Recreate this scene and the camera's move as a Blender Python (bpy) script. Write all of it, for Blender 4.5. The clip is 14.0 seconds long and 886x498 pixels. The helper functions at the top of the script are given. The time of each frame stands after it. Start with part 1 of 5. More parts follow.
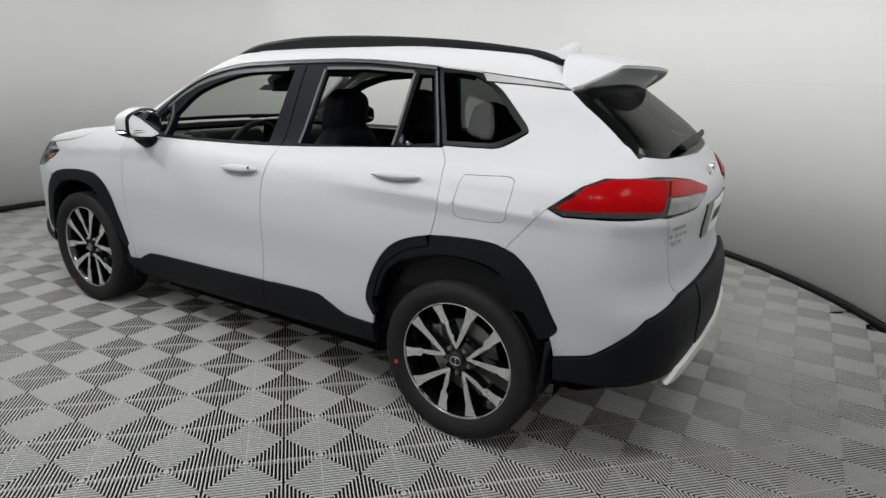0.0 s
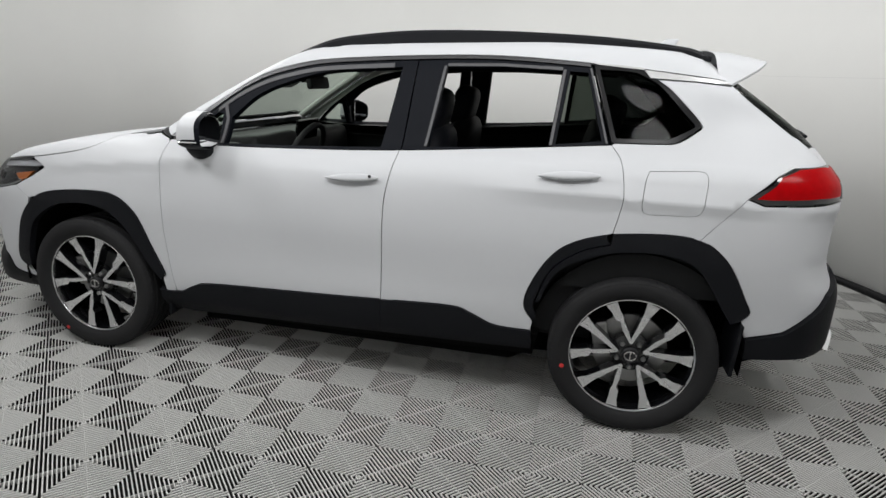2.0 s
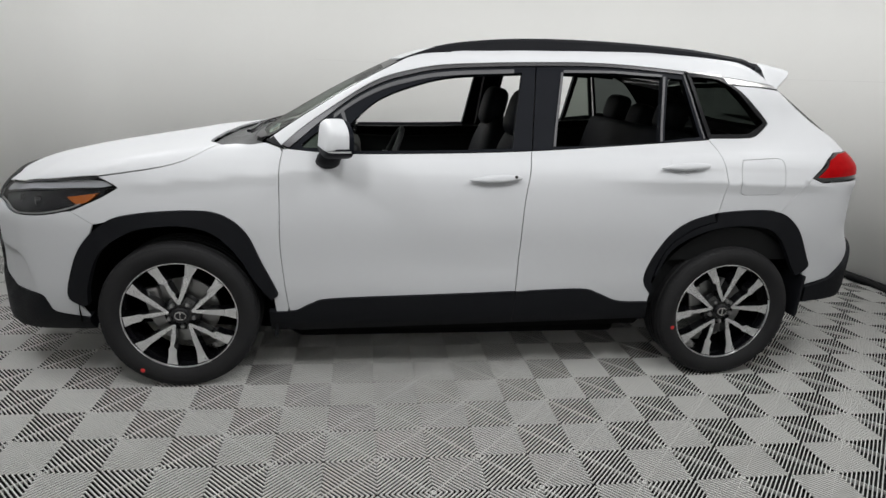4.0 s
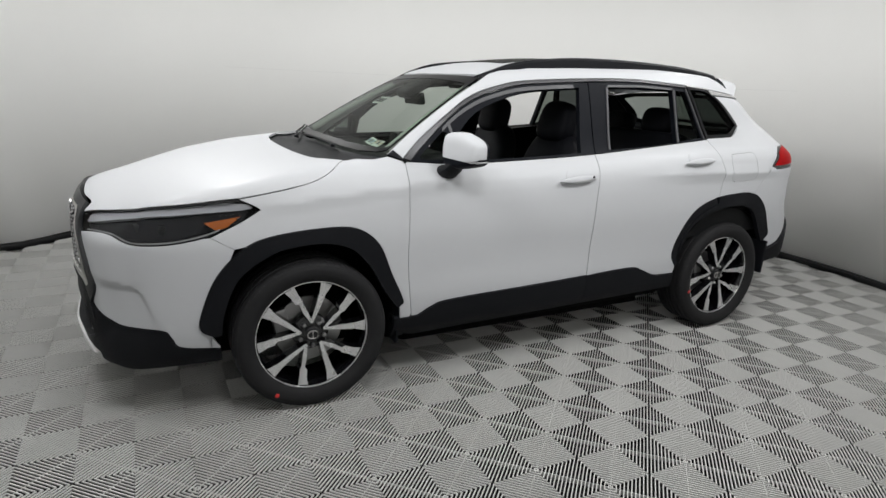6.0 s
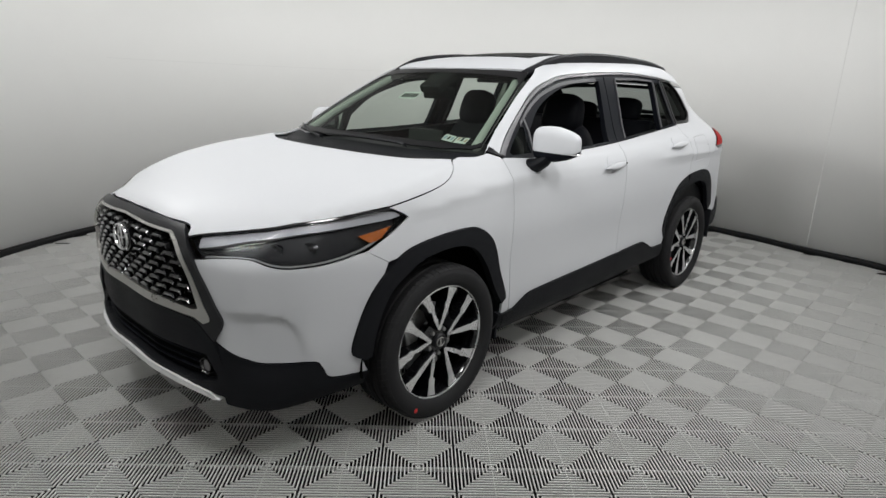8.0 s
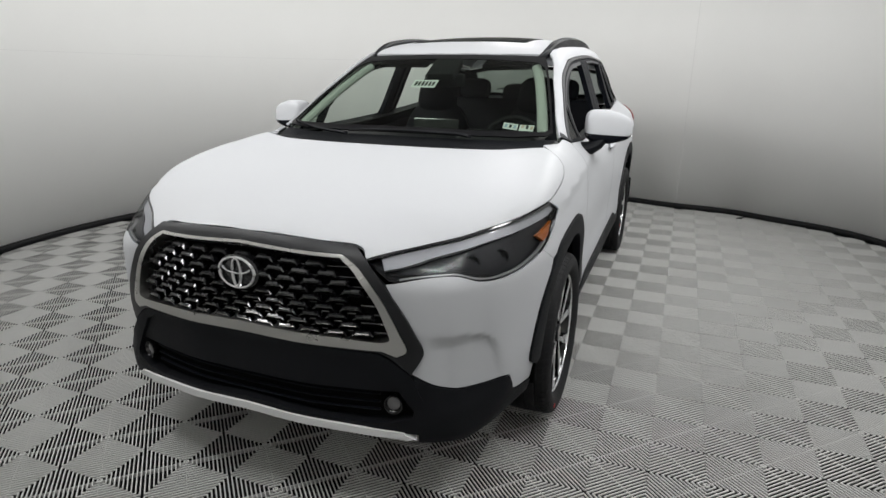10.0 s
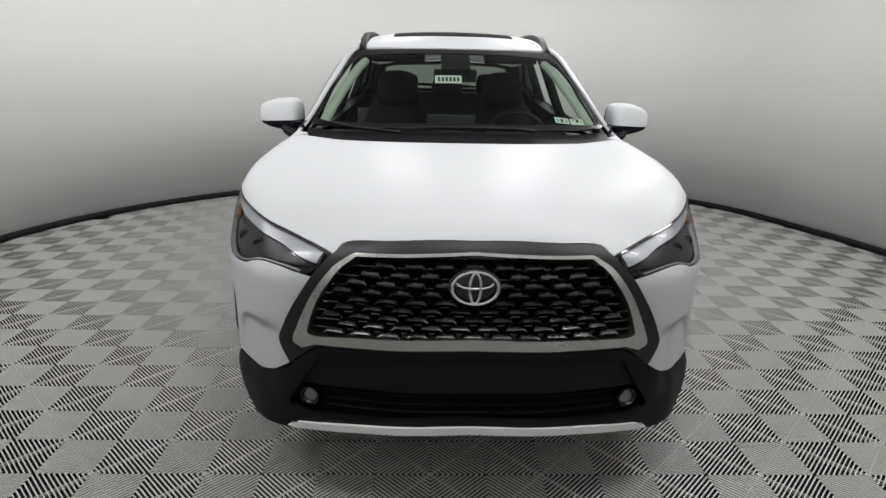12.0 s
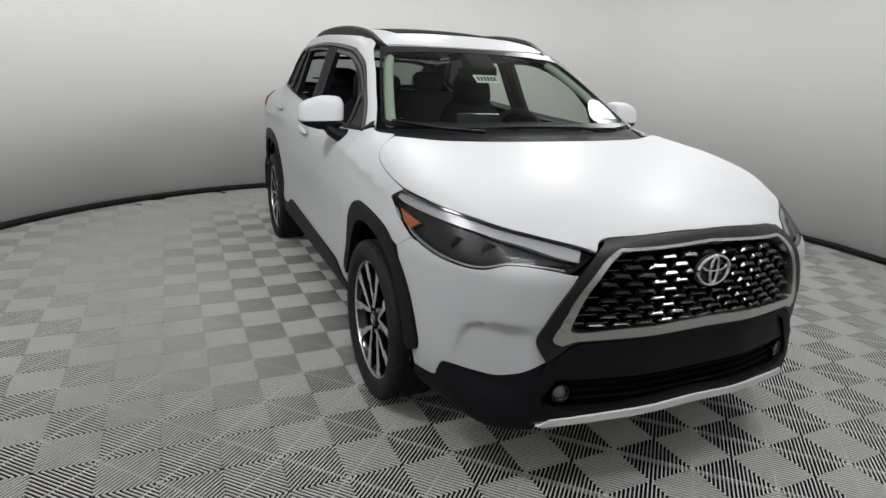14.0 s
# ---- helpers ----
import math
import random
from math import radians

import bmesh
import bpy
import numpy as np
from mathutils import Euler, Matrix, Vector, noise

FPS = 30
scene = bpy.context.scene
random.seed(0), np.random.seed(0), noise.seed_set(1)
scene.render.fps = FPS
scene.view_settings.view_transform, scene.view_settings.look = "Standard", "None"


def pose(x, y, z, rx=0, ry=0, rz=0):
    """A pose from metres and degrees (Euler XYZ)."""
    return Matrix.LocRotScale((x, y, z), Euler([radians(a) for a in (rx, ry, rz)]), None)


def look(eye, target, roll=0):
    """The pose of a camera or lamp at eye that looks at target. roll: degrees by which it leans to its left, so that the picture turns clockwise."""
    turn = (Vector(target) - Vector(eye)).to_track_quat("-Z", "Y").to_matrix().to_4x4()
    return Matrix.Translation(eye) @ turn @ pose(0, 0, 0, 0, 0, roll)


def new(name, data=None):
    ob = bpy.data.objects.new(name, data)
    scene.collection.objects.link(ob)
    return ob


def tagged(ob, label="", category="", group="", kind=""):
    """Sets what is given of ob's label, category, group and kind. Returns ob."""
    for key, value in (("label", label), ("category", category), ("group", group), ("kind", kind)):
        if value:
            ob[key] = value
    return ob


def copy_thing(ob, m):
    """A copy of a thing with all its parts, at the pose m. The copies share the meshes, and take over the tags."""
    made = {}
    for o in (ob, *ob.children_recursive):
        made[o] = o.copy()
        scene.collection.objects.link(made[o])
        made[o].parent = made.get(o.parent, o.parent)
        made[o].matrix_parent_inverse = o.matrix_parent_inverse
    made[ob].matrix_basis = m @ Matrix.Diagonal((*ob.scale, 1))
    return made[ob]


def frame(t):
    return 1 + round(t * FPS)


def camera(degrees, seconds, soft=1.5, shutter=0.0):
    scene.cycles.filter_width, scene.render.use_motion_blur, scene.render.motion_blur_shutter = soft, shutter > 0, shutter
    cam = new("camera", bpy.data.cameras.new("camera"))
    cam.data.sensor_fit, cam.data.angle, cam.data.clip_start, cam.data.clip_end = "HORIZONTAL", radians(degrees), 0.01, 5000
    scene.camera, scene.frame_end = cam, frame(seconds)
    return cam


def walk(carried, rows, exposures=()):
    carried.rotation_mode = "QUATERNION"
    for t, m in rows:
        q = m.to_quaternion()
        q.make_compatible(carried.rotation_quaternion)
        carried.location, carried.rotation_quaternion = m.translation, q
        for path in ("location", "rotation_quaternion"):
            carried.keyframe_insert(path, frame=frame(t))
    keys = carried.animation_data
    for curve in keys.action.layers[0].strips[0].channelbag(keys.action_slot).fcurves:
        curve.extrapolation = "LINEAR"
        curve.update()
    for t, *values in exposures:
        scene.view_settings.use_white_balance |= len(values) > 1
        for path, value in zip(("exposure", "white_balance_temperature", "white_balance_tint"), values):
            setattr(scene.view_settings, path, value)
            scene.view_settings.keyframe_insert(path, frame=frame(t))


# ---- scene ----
cam = camera(73.5, 14.0)
PATH = [
    (0, (-2.376, 2.826, 1.474), (-1.411, 1.167, 0.914), 2.7),
    (0.5, (-2.056, 2.924, 1.451), (-1.219, 1.192, 0.903), 2.9),
    (1, (-1.734, 3.109, 1.442), (-1.028, 1.318, 0.898), 2.9),
    (1.5, (-1.406, 3.221, 1.425), (-0.832, 1.383, 0.883), 2.6),
    (2, (-1.043, 3.249, 1.444), (-0.616, 1.379, 0.879), 2.4),
    (2.5, (-0.694, 3.381, 1.482), (-0.422, 1.49, 0.889), 2.3),
    (3, (-0.294, 3.471, 1.425), (-0.202, 1.554, 0.863), 2.5),
    (3.2, (-0.14, 3.469, 1.449), (-0.122, 1.556, 0.868), 2.5),
    (5.3, (1.498, 3.497, 1.406), (0.819, 1.687, 0.894), 2.4),
    (5.5, (1.621, 3.471, 1.399), (0.888, 1.68, 0.892), 2.2),
    (6, (1.948, 3.312, 1.445), (1.061, 1.599, 0.915), 2.6),
    (6.5, (2.284, 3.181, 1.427), (1.249, 1.548, 0.911), 2.3),
    (7, (2.566, 3.004, 1.417), (1.399, 1.461, 0.91), 2.0),
    (7.5, (2.799, 2.724, 1.421), (1.498, 1.295, 0.905), 2.1),
    (8, (3.058, 2.474, 1.419), (1.644, 1.165, 0.883), 2.1),
    (8.2, (3.148, 2.377, 1.412), (1.685, 1.12, 0.881), 2.1),
    (10.3, (3.755, 1.053, 1.404), (1.931, 0.466, 0.831), 0.6),
    (10.5, (3.805, 0.916, 1.394), (1.957, 0.408, 0.821), 0.6),
    (11, (3.914, 0.571, 1.412), (2.026, 0.256, 0.829), 0.7),
    (11.5, (3.899, 0.211, 1.406), (1.989, 0.081, 0.828), 1.0),
    (12, (3.877, -0.138, 1.398), (1.963, -0.088, 0.819), 1.1),
    (12.5, (3.845, -0.494, 1.402), (1.946, -0.257, 0.82), 1.4),
    (13, (3.743, -0.875, 1.4), (1.879, -0.433, 0.823), 2.0),
    (13.5, (3.692, -1.241, 1.388), (1.878, -0.627, 0.811), 2.3),
    (14, (3.59, -1.59, 1.386), (1.848, -0.795, 0.809), 2.5),
]
walk(cam, [(t, look(eye, aim, roll)) for t, eye, aim, roll in PATH])

# ---- world and lights: a windowless round photo booth, added unseen lamps under its ceiling ----
world = bpy.data.worlds.new("world")
scene.world = world
world.use_nodes = True
world.node_tree.nodes["Background"].inputs[0].default_value = (1, 1, 1, 1)
world.node_tree.nodes["Background"].inputs[1].default_value = 0.02
CEILING = 3.55
ROOM_X, ROOM_Y = .08, -.12
# nine added lamps stand in for two beside the viewer
LAMPS = [(188, 11), (158, 19), (127, 23), (97, 23), (66, 22), (36, 21), (5, 20), (-26, 21), (-57, 33)]


# ---- materials ----
def material(name, colour, rough=0.5, metal=0.0, vary=0.06, scale=6.0, bump=0.0, bump_scale=200.0, coat=0.0, spec=0.5, fine=40.0, coat_rough=0.04):
    """A surface with stains at one scale, grain at a finer one and fine relief."""
    m = bpy.data.materials.new(name)
    m.use_nodes = True
    n, l = m.node_tree.nodes, m.node_tree.links
    b = n["Principled BSDF"]
    b.inputs["Metallic"].default_value, b.inputs["Roughness"].default_value = metal, rough
    b.inputs["Coat Weight"].default_value, b.inputs["Coat Roughness"].default_value = coat, coat_rough
    b.inputs["Specular IOR Level"].default_value = spec
    where = n.new("ShaderNodeTexCoord")
    big, small = n.new("ShaderNodeTexNoise"), n.new("ShaderNodeTexNoise")
    big.inputs["Scale"].default_value, small.inputs["Scale"].default_value = scale, fine
    big.inputs["Detail"].default_value = small.inputs["Detail"].default_value = 4
    both = n.new("ShaderNodeMath")
    both.operation = "ADD"
    ramp = n.new("ShaderNodeValToRGB")
    low, high = [max(0, c * (1 - vary)) for c in colour], [min(1, c * (1 + vary)) for c in colour]
    ramp.color_ramp.elements[0].color, ramp.color_ramp.elements[1].color = (*low, 1), (*high, 1)
    half = n.new("ShaderNodeMath")
    half.operation, half.inputs[1].default_value = "MULTIPLY", 0.5
    for t in (big, small):
        l.new(where.outputs["Object"], t.inputs["Vector"])
    l.new(big.outputs["Fac"], both.inputs[0])
    l.new(small.outputs["Fac"], both.inputs[1])
    l.new(both.outputs[0], half.inputs[0])
    l.new(half.outputs[0], ramp.inputs["Fac"])
    l.new(ramp.outputs["Color"], b.inputs["Base Color"])
    ro = n.new("ShaderNodeMapRange")
    ro.inputs["To Min"].default_value, ro.inputs["To Max"].default_value = max(0.02, rough * 0.85), min(1, rough * 1.15)
    l.new(big.outputs["Fac"], ro.inputs["Value"])
    l.new(ro.outputs["Result"], b.inputs["Roughness"])
    if bump:
        grain, relief = n.new("ShaderNodeTexNoise"), n.new("ShaderNodeBump")
        grain.inputs["Scale"].default_value, relief.inputs["Strength"].default_value = bump_scale, bump
        relief.inputs["Distance"].default_value = 0.002
        l.new(where.outputs["Object"], grain.inputs["Vector"])
        l.new(grain.outputs["Fac"], relief.inputs["Height"])
        l.new(relief.outputs["Normal"], b.inputs["Normal"])
    return m


def glass(name, tint, gloss=1.0):
    """A thin pane: light goes through tinted, and the surface mirrors as glass does."""
    m = bpy.data.materials.new(name)
    m.use_nodes = True
    n, l = m.node_tree.nodes, m.node_tree.links
    n.remove(n["Principled BSDF"])
    clear, shine, mix, edge = n.new("ShaderNodeBsdfTransparent"), n.new("ShaderNodeBsdfGlossy"), n.new("ShaderNodeMixShader"), n.new("ShaderNodeLayerWeight")
    clear.inputs["Color"].default_value, shine.inputs["Roughness"].default_value = (*tint, 1), 0.02
    shine.inputs["Color"].default_value = (gloss, gloss, gloss, 1)
    edge.inputs["Blend"].default_value = 0.5
    steep, share = n.new("ShaderNodeMath"), n.new("ShaderNodeMath")
    steep.operation, steep.inputs[1].default_value = "POWER", 4.5
    share.operation, share.inputs[1].default_value, share.inputs[2].default_value = "MULTIPLY_ADD", 0.8, 0.03
    l.new(edge.outputs["Facing"], steep.inputs[0])
    l.new(steep.outputs[0], share.inputs[0])
    l.new(share.outputs[0], mix.inputs[0])
    l.new(clear.outputs[0], mix.inputs[1])
    l.new(shine.outputs[0], mix.inputs[2])
    l.new(mix.outputs[0], n["Material Output"].inputs["Surface"])
    return m


PAINT = material("pearl_white_paint", (.545, .555, .574), rough=.5, spec=.12, vary=.012, scale=1.5, bump=.012, bump_scale=900, coat=.08, coat_rough=.27)
CLADDING = material("black_grained_plastic", (.0072, .0078, .0098), rough=.52, spec=.16, vary=.12, bump=.25, bump_scale=700)
SATIN_DARK = material("dark_grey_satin_plastic", (.013, .0135, .015), rough=.42, spec=.35, vary=.08)
GLOSS_BLACK = material("gloss_black_plastic", (.005, .005, .006), rough=.14, vary=.1, coat=.4)
FRAME_BLACK = material("black_window_border", (.005, .005, .006), rough=.30, vary=.08, spec=.18)
GRILLE_BLACK = material("gloss_black_grille", (.005, .005, .006), rough=.14, vary=.1, coat=.5)
SATIN_BLACK = material("satin_black_pillar", (.005, .006, .009), rough=.5, spec=.08, vary=.06)
RUBBER = material("tyre_rubber", (.017, .017, .018), rough=.66, spec=.2, vary=.2, scale=9, bump=.3, bump_scale=300)
# dark liners and backings; also shade put into gaps and below the car
DARK = material("dark_liner_and_shade", (.004, .004, .004), rough=.95, vary=.2, spec=.05)
CHROME = material("chrome", (.78, .78, .79), rough=.09, metal=1, vary=.02)
SATIN_SILVER = material("satin_silver_trim", (.64, .63, .61), rough=.28, metal=1, vary=.03)
DARK_SATIN = material("dark_satin_metal", (.08, .08, .084), rough=.40, metal=.7, vary=.04)
WEDGE_GREY = material("satin_grey_metal", (.42, .42, .42), rough=.38, metal=.7, vary=.04)
MACHINED = material("machined_alloy", (.82, .82, .83), rough=.27, metal=.85, vary=.05, bump=.05, bump_scale=600)
SILVER_PAINT = material("silver_painted_plastic", (.78, .78, .78), rough=.36, metal=.0, vary=.03)
GREY_STRIP = material("grey_satin_strip", (.06, .06, .065), rough=.48, metal=.1, vary=.04)
SEAT_CLOTH = material("dark_seat_leather", (.006, .0065, .009), rough=.6, spec=.12, vary=.12, bump=.3, bump_scale=260)
TRIM = material("black_cabin_plastic", (.007, .0075, .008), rough=.6, spec=.25, vary=.12, bump=.2, bump_scale=500)
LINER = material("pale_headliner_cloth", (.46, .48, .45), rough=.9, vary=.05, bump=.2, bump_scale=500)
STEEL = material("dull_steel", (.36, .36, .36), rough=.38, metal=1, vary=.15)
LAMP_BLACK = material("lamp_bezel_black", (.014, .014, .016), rough=.35, spec=.3, vary=.08)
LAMP_GREY = material("lamp_reflector_silver", (.42, .42, .44), rough=.34, metal=.1, vary=.04)
AMBER = material("amber_reflector", (.42, .105, .008), rough=.25, vary=.15, scale=60, coat=.6, bump=.3, bump_scale=150)
RED = material("red_lamp_lens", (.32, .001, .0025), rough=.30, vary=.5, scale=9, coat=.06, coat_rough=.06, spec=.02, bump=.35, bump_scale=45)
RED_DARK = material("dark_red_lamp_lens", (.30, .003, .006), rough=.35, vary=.25, scale=18, coat=.1, spec=.08)
CLEAR_GREY = material("grey_lamp_lens", (.16, .155, .16), rough=.2, vary=.12, scale=25, coat=.9)
RED_MARK = material("red_paint_mark", (.55, .03, .03), rough=.6)
WHITE_CARD = material("white_card", (.80, .82, .80), rough=.6, vary=.03)
PALE_BLUE = material("pale_blue_print", (.36, .46, .56), rough=.6, vary=.2)
PALE_ORANGE = material("pale_orange_print", (.62, .48, .38), rough=.6, vary=.2)
INK = material("black_ink", (.02, .02, .02), rough=.6)
WALL_PAINT = material("white_wall_paint", (.93, .93, .912), rough=.5, vary=.018, scale=.55, bump=.08, bump_scale=180, spec=.35, fine=5)
SKIRTING = material("black_skirting", (.010, .010, .011), rough=.6, spec=.25, vary=.1)
# grey of the unseen ceiling, set by how much light it bounces
CEILING_GREY = material("grey_ceiling_bounce", (.50, .50, .49), rough=.8, vary=.03, scale=1)
TILE = material("grey_ribbed_plastic_tile", (.64, .64, .62), rough=.45, vary=.10, scale=2.2, bump=.1, bump_scale=250, fine=22)
# near-black stands in for the shade between the tile ribs
TILE_SHADE = material("tile_groove_shade", (.006, .006, .006), rough=.95, vary=.2)
WINDSHIELD = glass("windshield_glass", (.62, .69, .63), .35)
PRIVACY = glass("privacy_glass", (.24, .265, .24), .15)
QUARTER_PRIVACY = glass("quarter_privacy_glass", (.085, .095, .09), .08)
REAR_PRIVACY = glass("rear_privacy_glass", (.34, .37, .35), .35)
LENS = glass("clear_lamp_lens", (.86, .87, .88), .25)
MIRROR = material("mirror_glass", (.85, .85, .85), rough=.02, metal=1, vary=.01)


# ---- helpers for shapes ----
def raw(name, verts, faces, mat, parent=None, label="", smooth=True, normals=None):
    """One mesh object from vertices and faces."""
    me = bpy.data.meshes.new(name)
    me.from_pydata([tuple(map(float, v)) for v in verts], [], [tuple(map(int, f)) for f in faces])
    me.materials.append(mat)
    me.polygons.foreach_set("use_smooth", [smooth] * len(me.polygons))
    if normals is not None:
        me.normals_split_custom_set_from_vertices([tuple(map(float, v)) for v in normals])
    me.update()
    ob = new(name, me)
    ob.parent = parent
    return tagged(ob, label) if label else ob


def part(name, bm, mat, parent=None, label="", smooth=False, split=0.6):
    """Links a bmesh as one mesh object under a thing or a part."""
    me = bpy.data.meshes.new(name)
    bm.normal_update()
    bm.to_mesh(me)
    bm.free()
    me.materials.append(mat)
    if smooth:
        me.polygons.foreach_set("use_smooth", [True] * len(me.polygons))
        me.set_sharp_from_angle(angle=split)
    ob = new(name, me)
    ob.parent = parent
    return tagged(ob, label) if label else ob


def thing(name, label, category, kind="", group="", at=(0, 0, 0)):
    ob = new(name)
    ob.location = at
    return tagged(ob, label, category, group, kind)


def box(bm, size, m=None, bevel=0.0, segments=2):
    """A box with softened edges, added to a bmesh at the pose m."""
    made = bmesh.ops.create_cube(bm, size=1.0, matrix=Matrix.Diagonal((*size, 1)))["verts"]
    if bevel:
        edges = list({e for v in made for e in v.link_edges})
        out = bmesh.ops.bevel(bm, geom=edges, offset=bevel, segments=segments, affect="EDGES", profile=.6)
        made = list({v for f in out["faces"] for v in f.verts} | {v for v in made if v.is_valid})
    if m is not None:
        bmesh.ops.transform(bm, matrix=m, verts=made)
    return bm


def tube(bm, points, radius, sides=10, caps=True, flat=1.0):
    """A round bar along points; radius may be one number or one for each point."""
    pts = [Vector(p) for p in points]
    radii = [radius] * len(pts) if isinstance(radius, (int, float)) else list(radius)
    rings = []
    for i, p in enumerate(pts):
        d = (pts[min(i + 1, len(pts) - 1)] - pts[max(i - 1, 0)]).normalized()
        u = d.cross(Vector((0, 0, 1)))
        u = u.normalized() if u.length > 1e-4 else Vector((1, 0, 0))
        v = u.cross(d)
        rings.append([bm.verts.new(p + radii[i] * (math.cos(a) * u + flat * math.sin(a) * v)) for a in (2 * math.pi * k / sides for k in range(sides))])
    for a, b in zip(rings, rings[1:]):
        for k in range(sides):
            bm.faces.new((a[k], a[(k + 1) % sides], b[(k + 1) % sides], b[k]))
    if caps:
        bm.faces.new(rings[0])
        bm.faces.new(rings[-1][::-1])
    return bm


def blob(bm, centre, half, power=2.6, m=None, rings=14, sides=24, shape=None):
    """A rounded block: a ball pushed towards a box."""
    def sq(v):
        return math.copysign(abs(v) ** (2 / power), v)
    grid = []
    for i in range(rings + 1):
        a = -math.pi / 2 + math.pi * i / rings
        row = []
        for k in range(sides):
            b = 2 * math.pi * k / sides
            p = Vector((sq(math.cos(a)) * sq(math.cos(b)), sq(math.cos(a)) * sq(math.sin(b)), sq(math.sin(a))))
            if shape:
                p = Vector(shape(*p))
            p = Vector((p.x * half[0], p.y * half[1], p.z * half[2]))
            p = (m @ p if m is not None else p) + Vector(centre)
            row.append(bm.verts.new(p))
        grid.append(row)
    for a, b in zip(grid, grid[1:]):
        for k in range(sides):
            bm.faces.new((a[k], a[(k + 1) % sides], b[(k + 1) % sides], b[k]))
    bmesh.ops.remove_doubles(bm, verts=grid[0] + grid[-1], dist=1e-5)
    bmesh.ops.recalc_face_normals(bm, faces=bm.faces[:])
    return bm


def spin(bm, profile, sides=48, axis="y", centre=(0, 0, 0)):
    """Turns a profile of (along the axis, radius) about the axis."""
    rings = []
    for k in range(sides):
        a = 2 * math.pi * k / sides
        rings.append([bm.verts.new((centre[0] + r * math.cos(a), centre[1] + h, centre[2] + r * math.sin(a)) if axis == "y" else
                                   (centre[0] + h, centre[1] + r * math.cos(a), centre[2] + r * math.sin(a)) if axis == "x" else
                                   (centre[0] + r * math.cos(a), centre[1] + r * math.sin(a), centre[2] + h)) for h, r in profile])
    for k in range(sides):
        a, b = rings[k], rings[(k + 1) % sides]
        for i in range(len(profile) - 1):
            bm.faces.new((a[i], a[i + 1], b[i + 1], b[i]))
    bmesh.ops.remove_doubles(bm, verts=bm.verts[:], dist=1e-6)
    bmesh.ops.recalc_face_normals(bm, faces=bm.faces[:])
    return bm


# ---- the room ----
def reach(a):
    """The wall's distance from the middle: a round room with a shallow bay on the side of the walkway."""
    d = math.degrees(a) % 360
    bay = [(0, 4.12), (60, 4.14), (82, 3.86), (96, 3.80), (110, 3.82), (132, 3.98), (146, 3.82), (160, 3.60), (180, 3.55), (300, 3.58), (318, 3.62), (330, 4.05), (345, 4.12), (360, 4.12)]
    for (p, u), (q, v) in zip(bay, bay[1:]):
        if p <= d <= q:
            t = (d - p) / (q - p)
            return u + (v - u) * t * t * (3 - 2 * t)


def oval(a, grow=0.0):
    r = reach(a) + grow
    return ROOM_X + r * math.cos(a), ROOM_Y + r * math.sin(a)


def ring_wall(name, low, high, inner, outer, mat, label, steps=144):
    verts, faces = [], []
    for k in range(steps):
        a = 2 * math.pi * k / steps
        for g, z in ((inner, low), (inner, high), (outer, high), (outer, low)):
            verts.append((*oval(a, g), z))
    for k in range(steps):
        for i in range(4):
            faces.append((4 * k + i, 4 * k + (i + 1) % 4, 4 * ((k + 1) % steps) + (i + 1) % 4, 4 * ((k + 1) % steps) + i))
    ob = raw(name, verts, faces, mat, smooth=False)
    for p in ob.data.polygons:
        p.use_smooth = p.index % 4 in (0, 2)
    return tagged(ob, label, "wall", kind="structure")


wall_round = ring_wall("wall_round", -.05, CEILING, 0, .12, WALL_PAINT, "curved white painted wall round the photo booth")
baseboard = ring_wall("baseboard", -.01, .055, -.014, -.002, SKIRTING, "low black skirting along the curved white wall")
tagged(baseboard, category="baseboard")


def disc(name, z, grow, mat, label, category, thick=.05):
    n = 120
    verts = [(*oval(2 * math.pi * k / n, grow), z + h) for h in (0, thick) for k in range(n)]
    faces = [tuple(range(n)), tuple(range(2 * n - 1, n - 1, -1))] + [(k, k + n, (k + 1) % n + n, (k + 1) % n) for k in range(n)]
    return tagged(raw(name, verts, faces, mat, smooth=False), label, category, kind="structure")


# a shallow upright joint between wall panels, and one level joint high up
JOINT = material("wall_joint_filler", (.85, .85, .835), rough=.7, vary=.05)
bm = box(bmesh.new(), (.004, .004, 3.4), None, .0008)
x, y = oval(radians(157), -.0015)
bmesh.ops.transform(bm, matrix=pose(x, y, 1.76, 0, 0, 157), verts=bm.verts[:])
part("wall_joint", bm, JOINT, wall_round, "faint upright joint between wall panels")
arc = [radians(182 + 104 * k / 60) for k in range(61)]
verts = [(*oval(a, g), 1.54 + h) for a in arc for g, h in ((.001, -.002), (-.0014, -.002), (-.0014, .002), (.001, .002))]
raw("level_joint", verts, [(4 * k + i, 4 * k + (i + 1) % 4, 4 * k + 4 + (i + 1) % 4, 4 * k + 4 + i) for k in range(60) for i in range(4)], JOINT, wall_round, "faint level joint across the wall", smooth=False)


floor = disc("floor", -.075, .1, TILE_SHADE, "grey ribbed interlocking plastic tiles covering the floor", "floor")
# never in view: added to close the room and bounce the lamp light
ceiling = disc("ceiling", CEILING, .12, CEILING_GREY, "plain grey ceiling added out of view to bounce light", "ceiling")

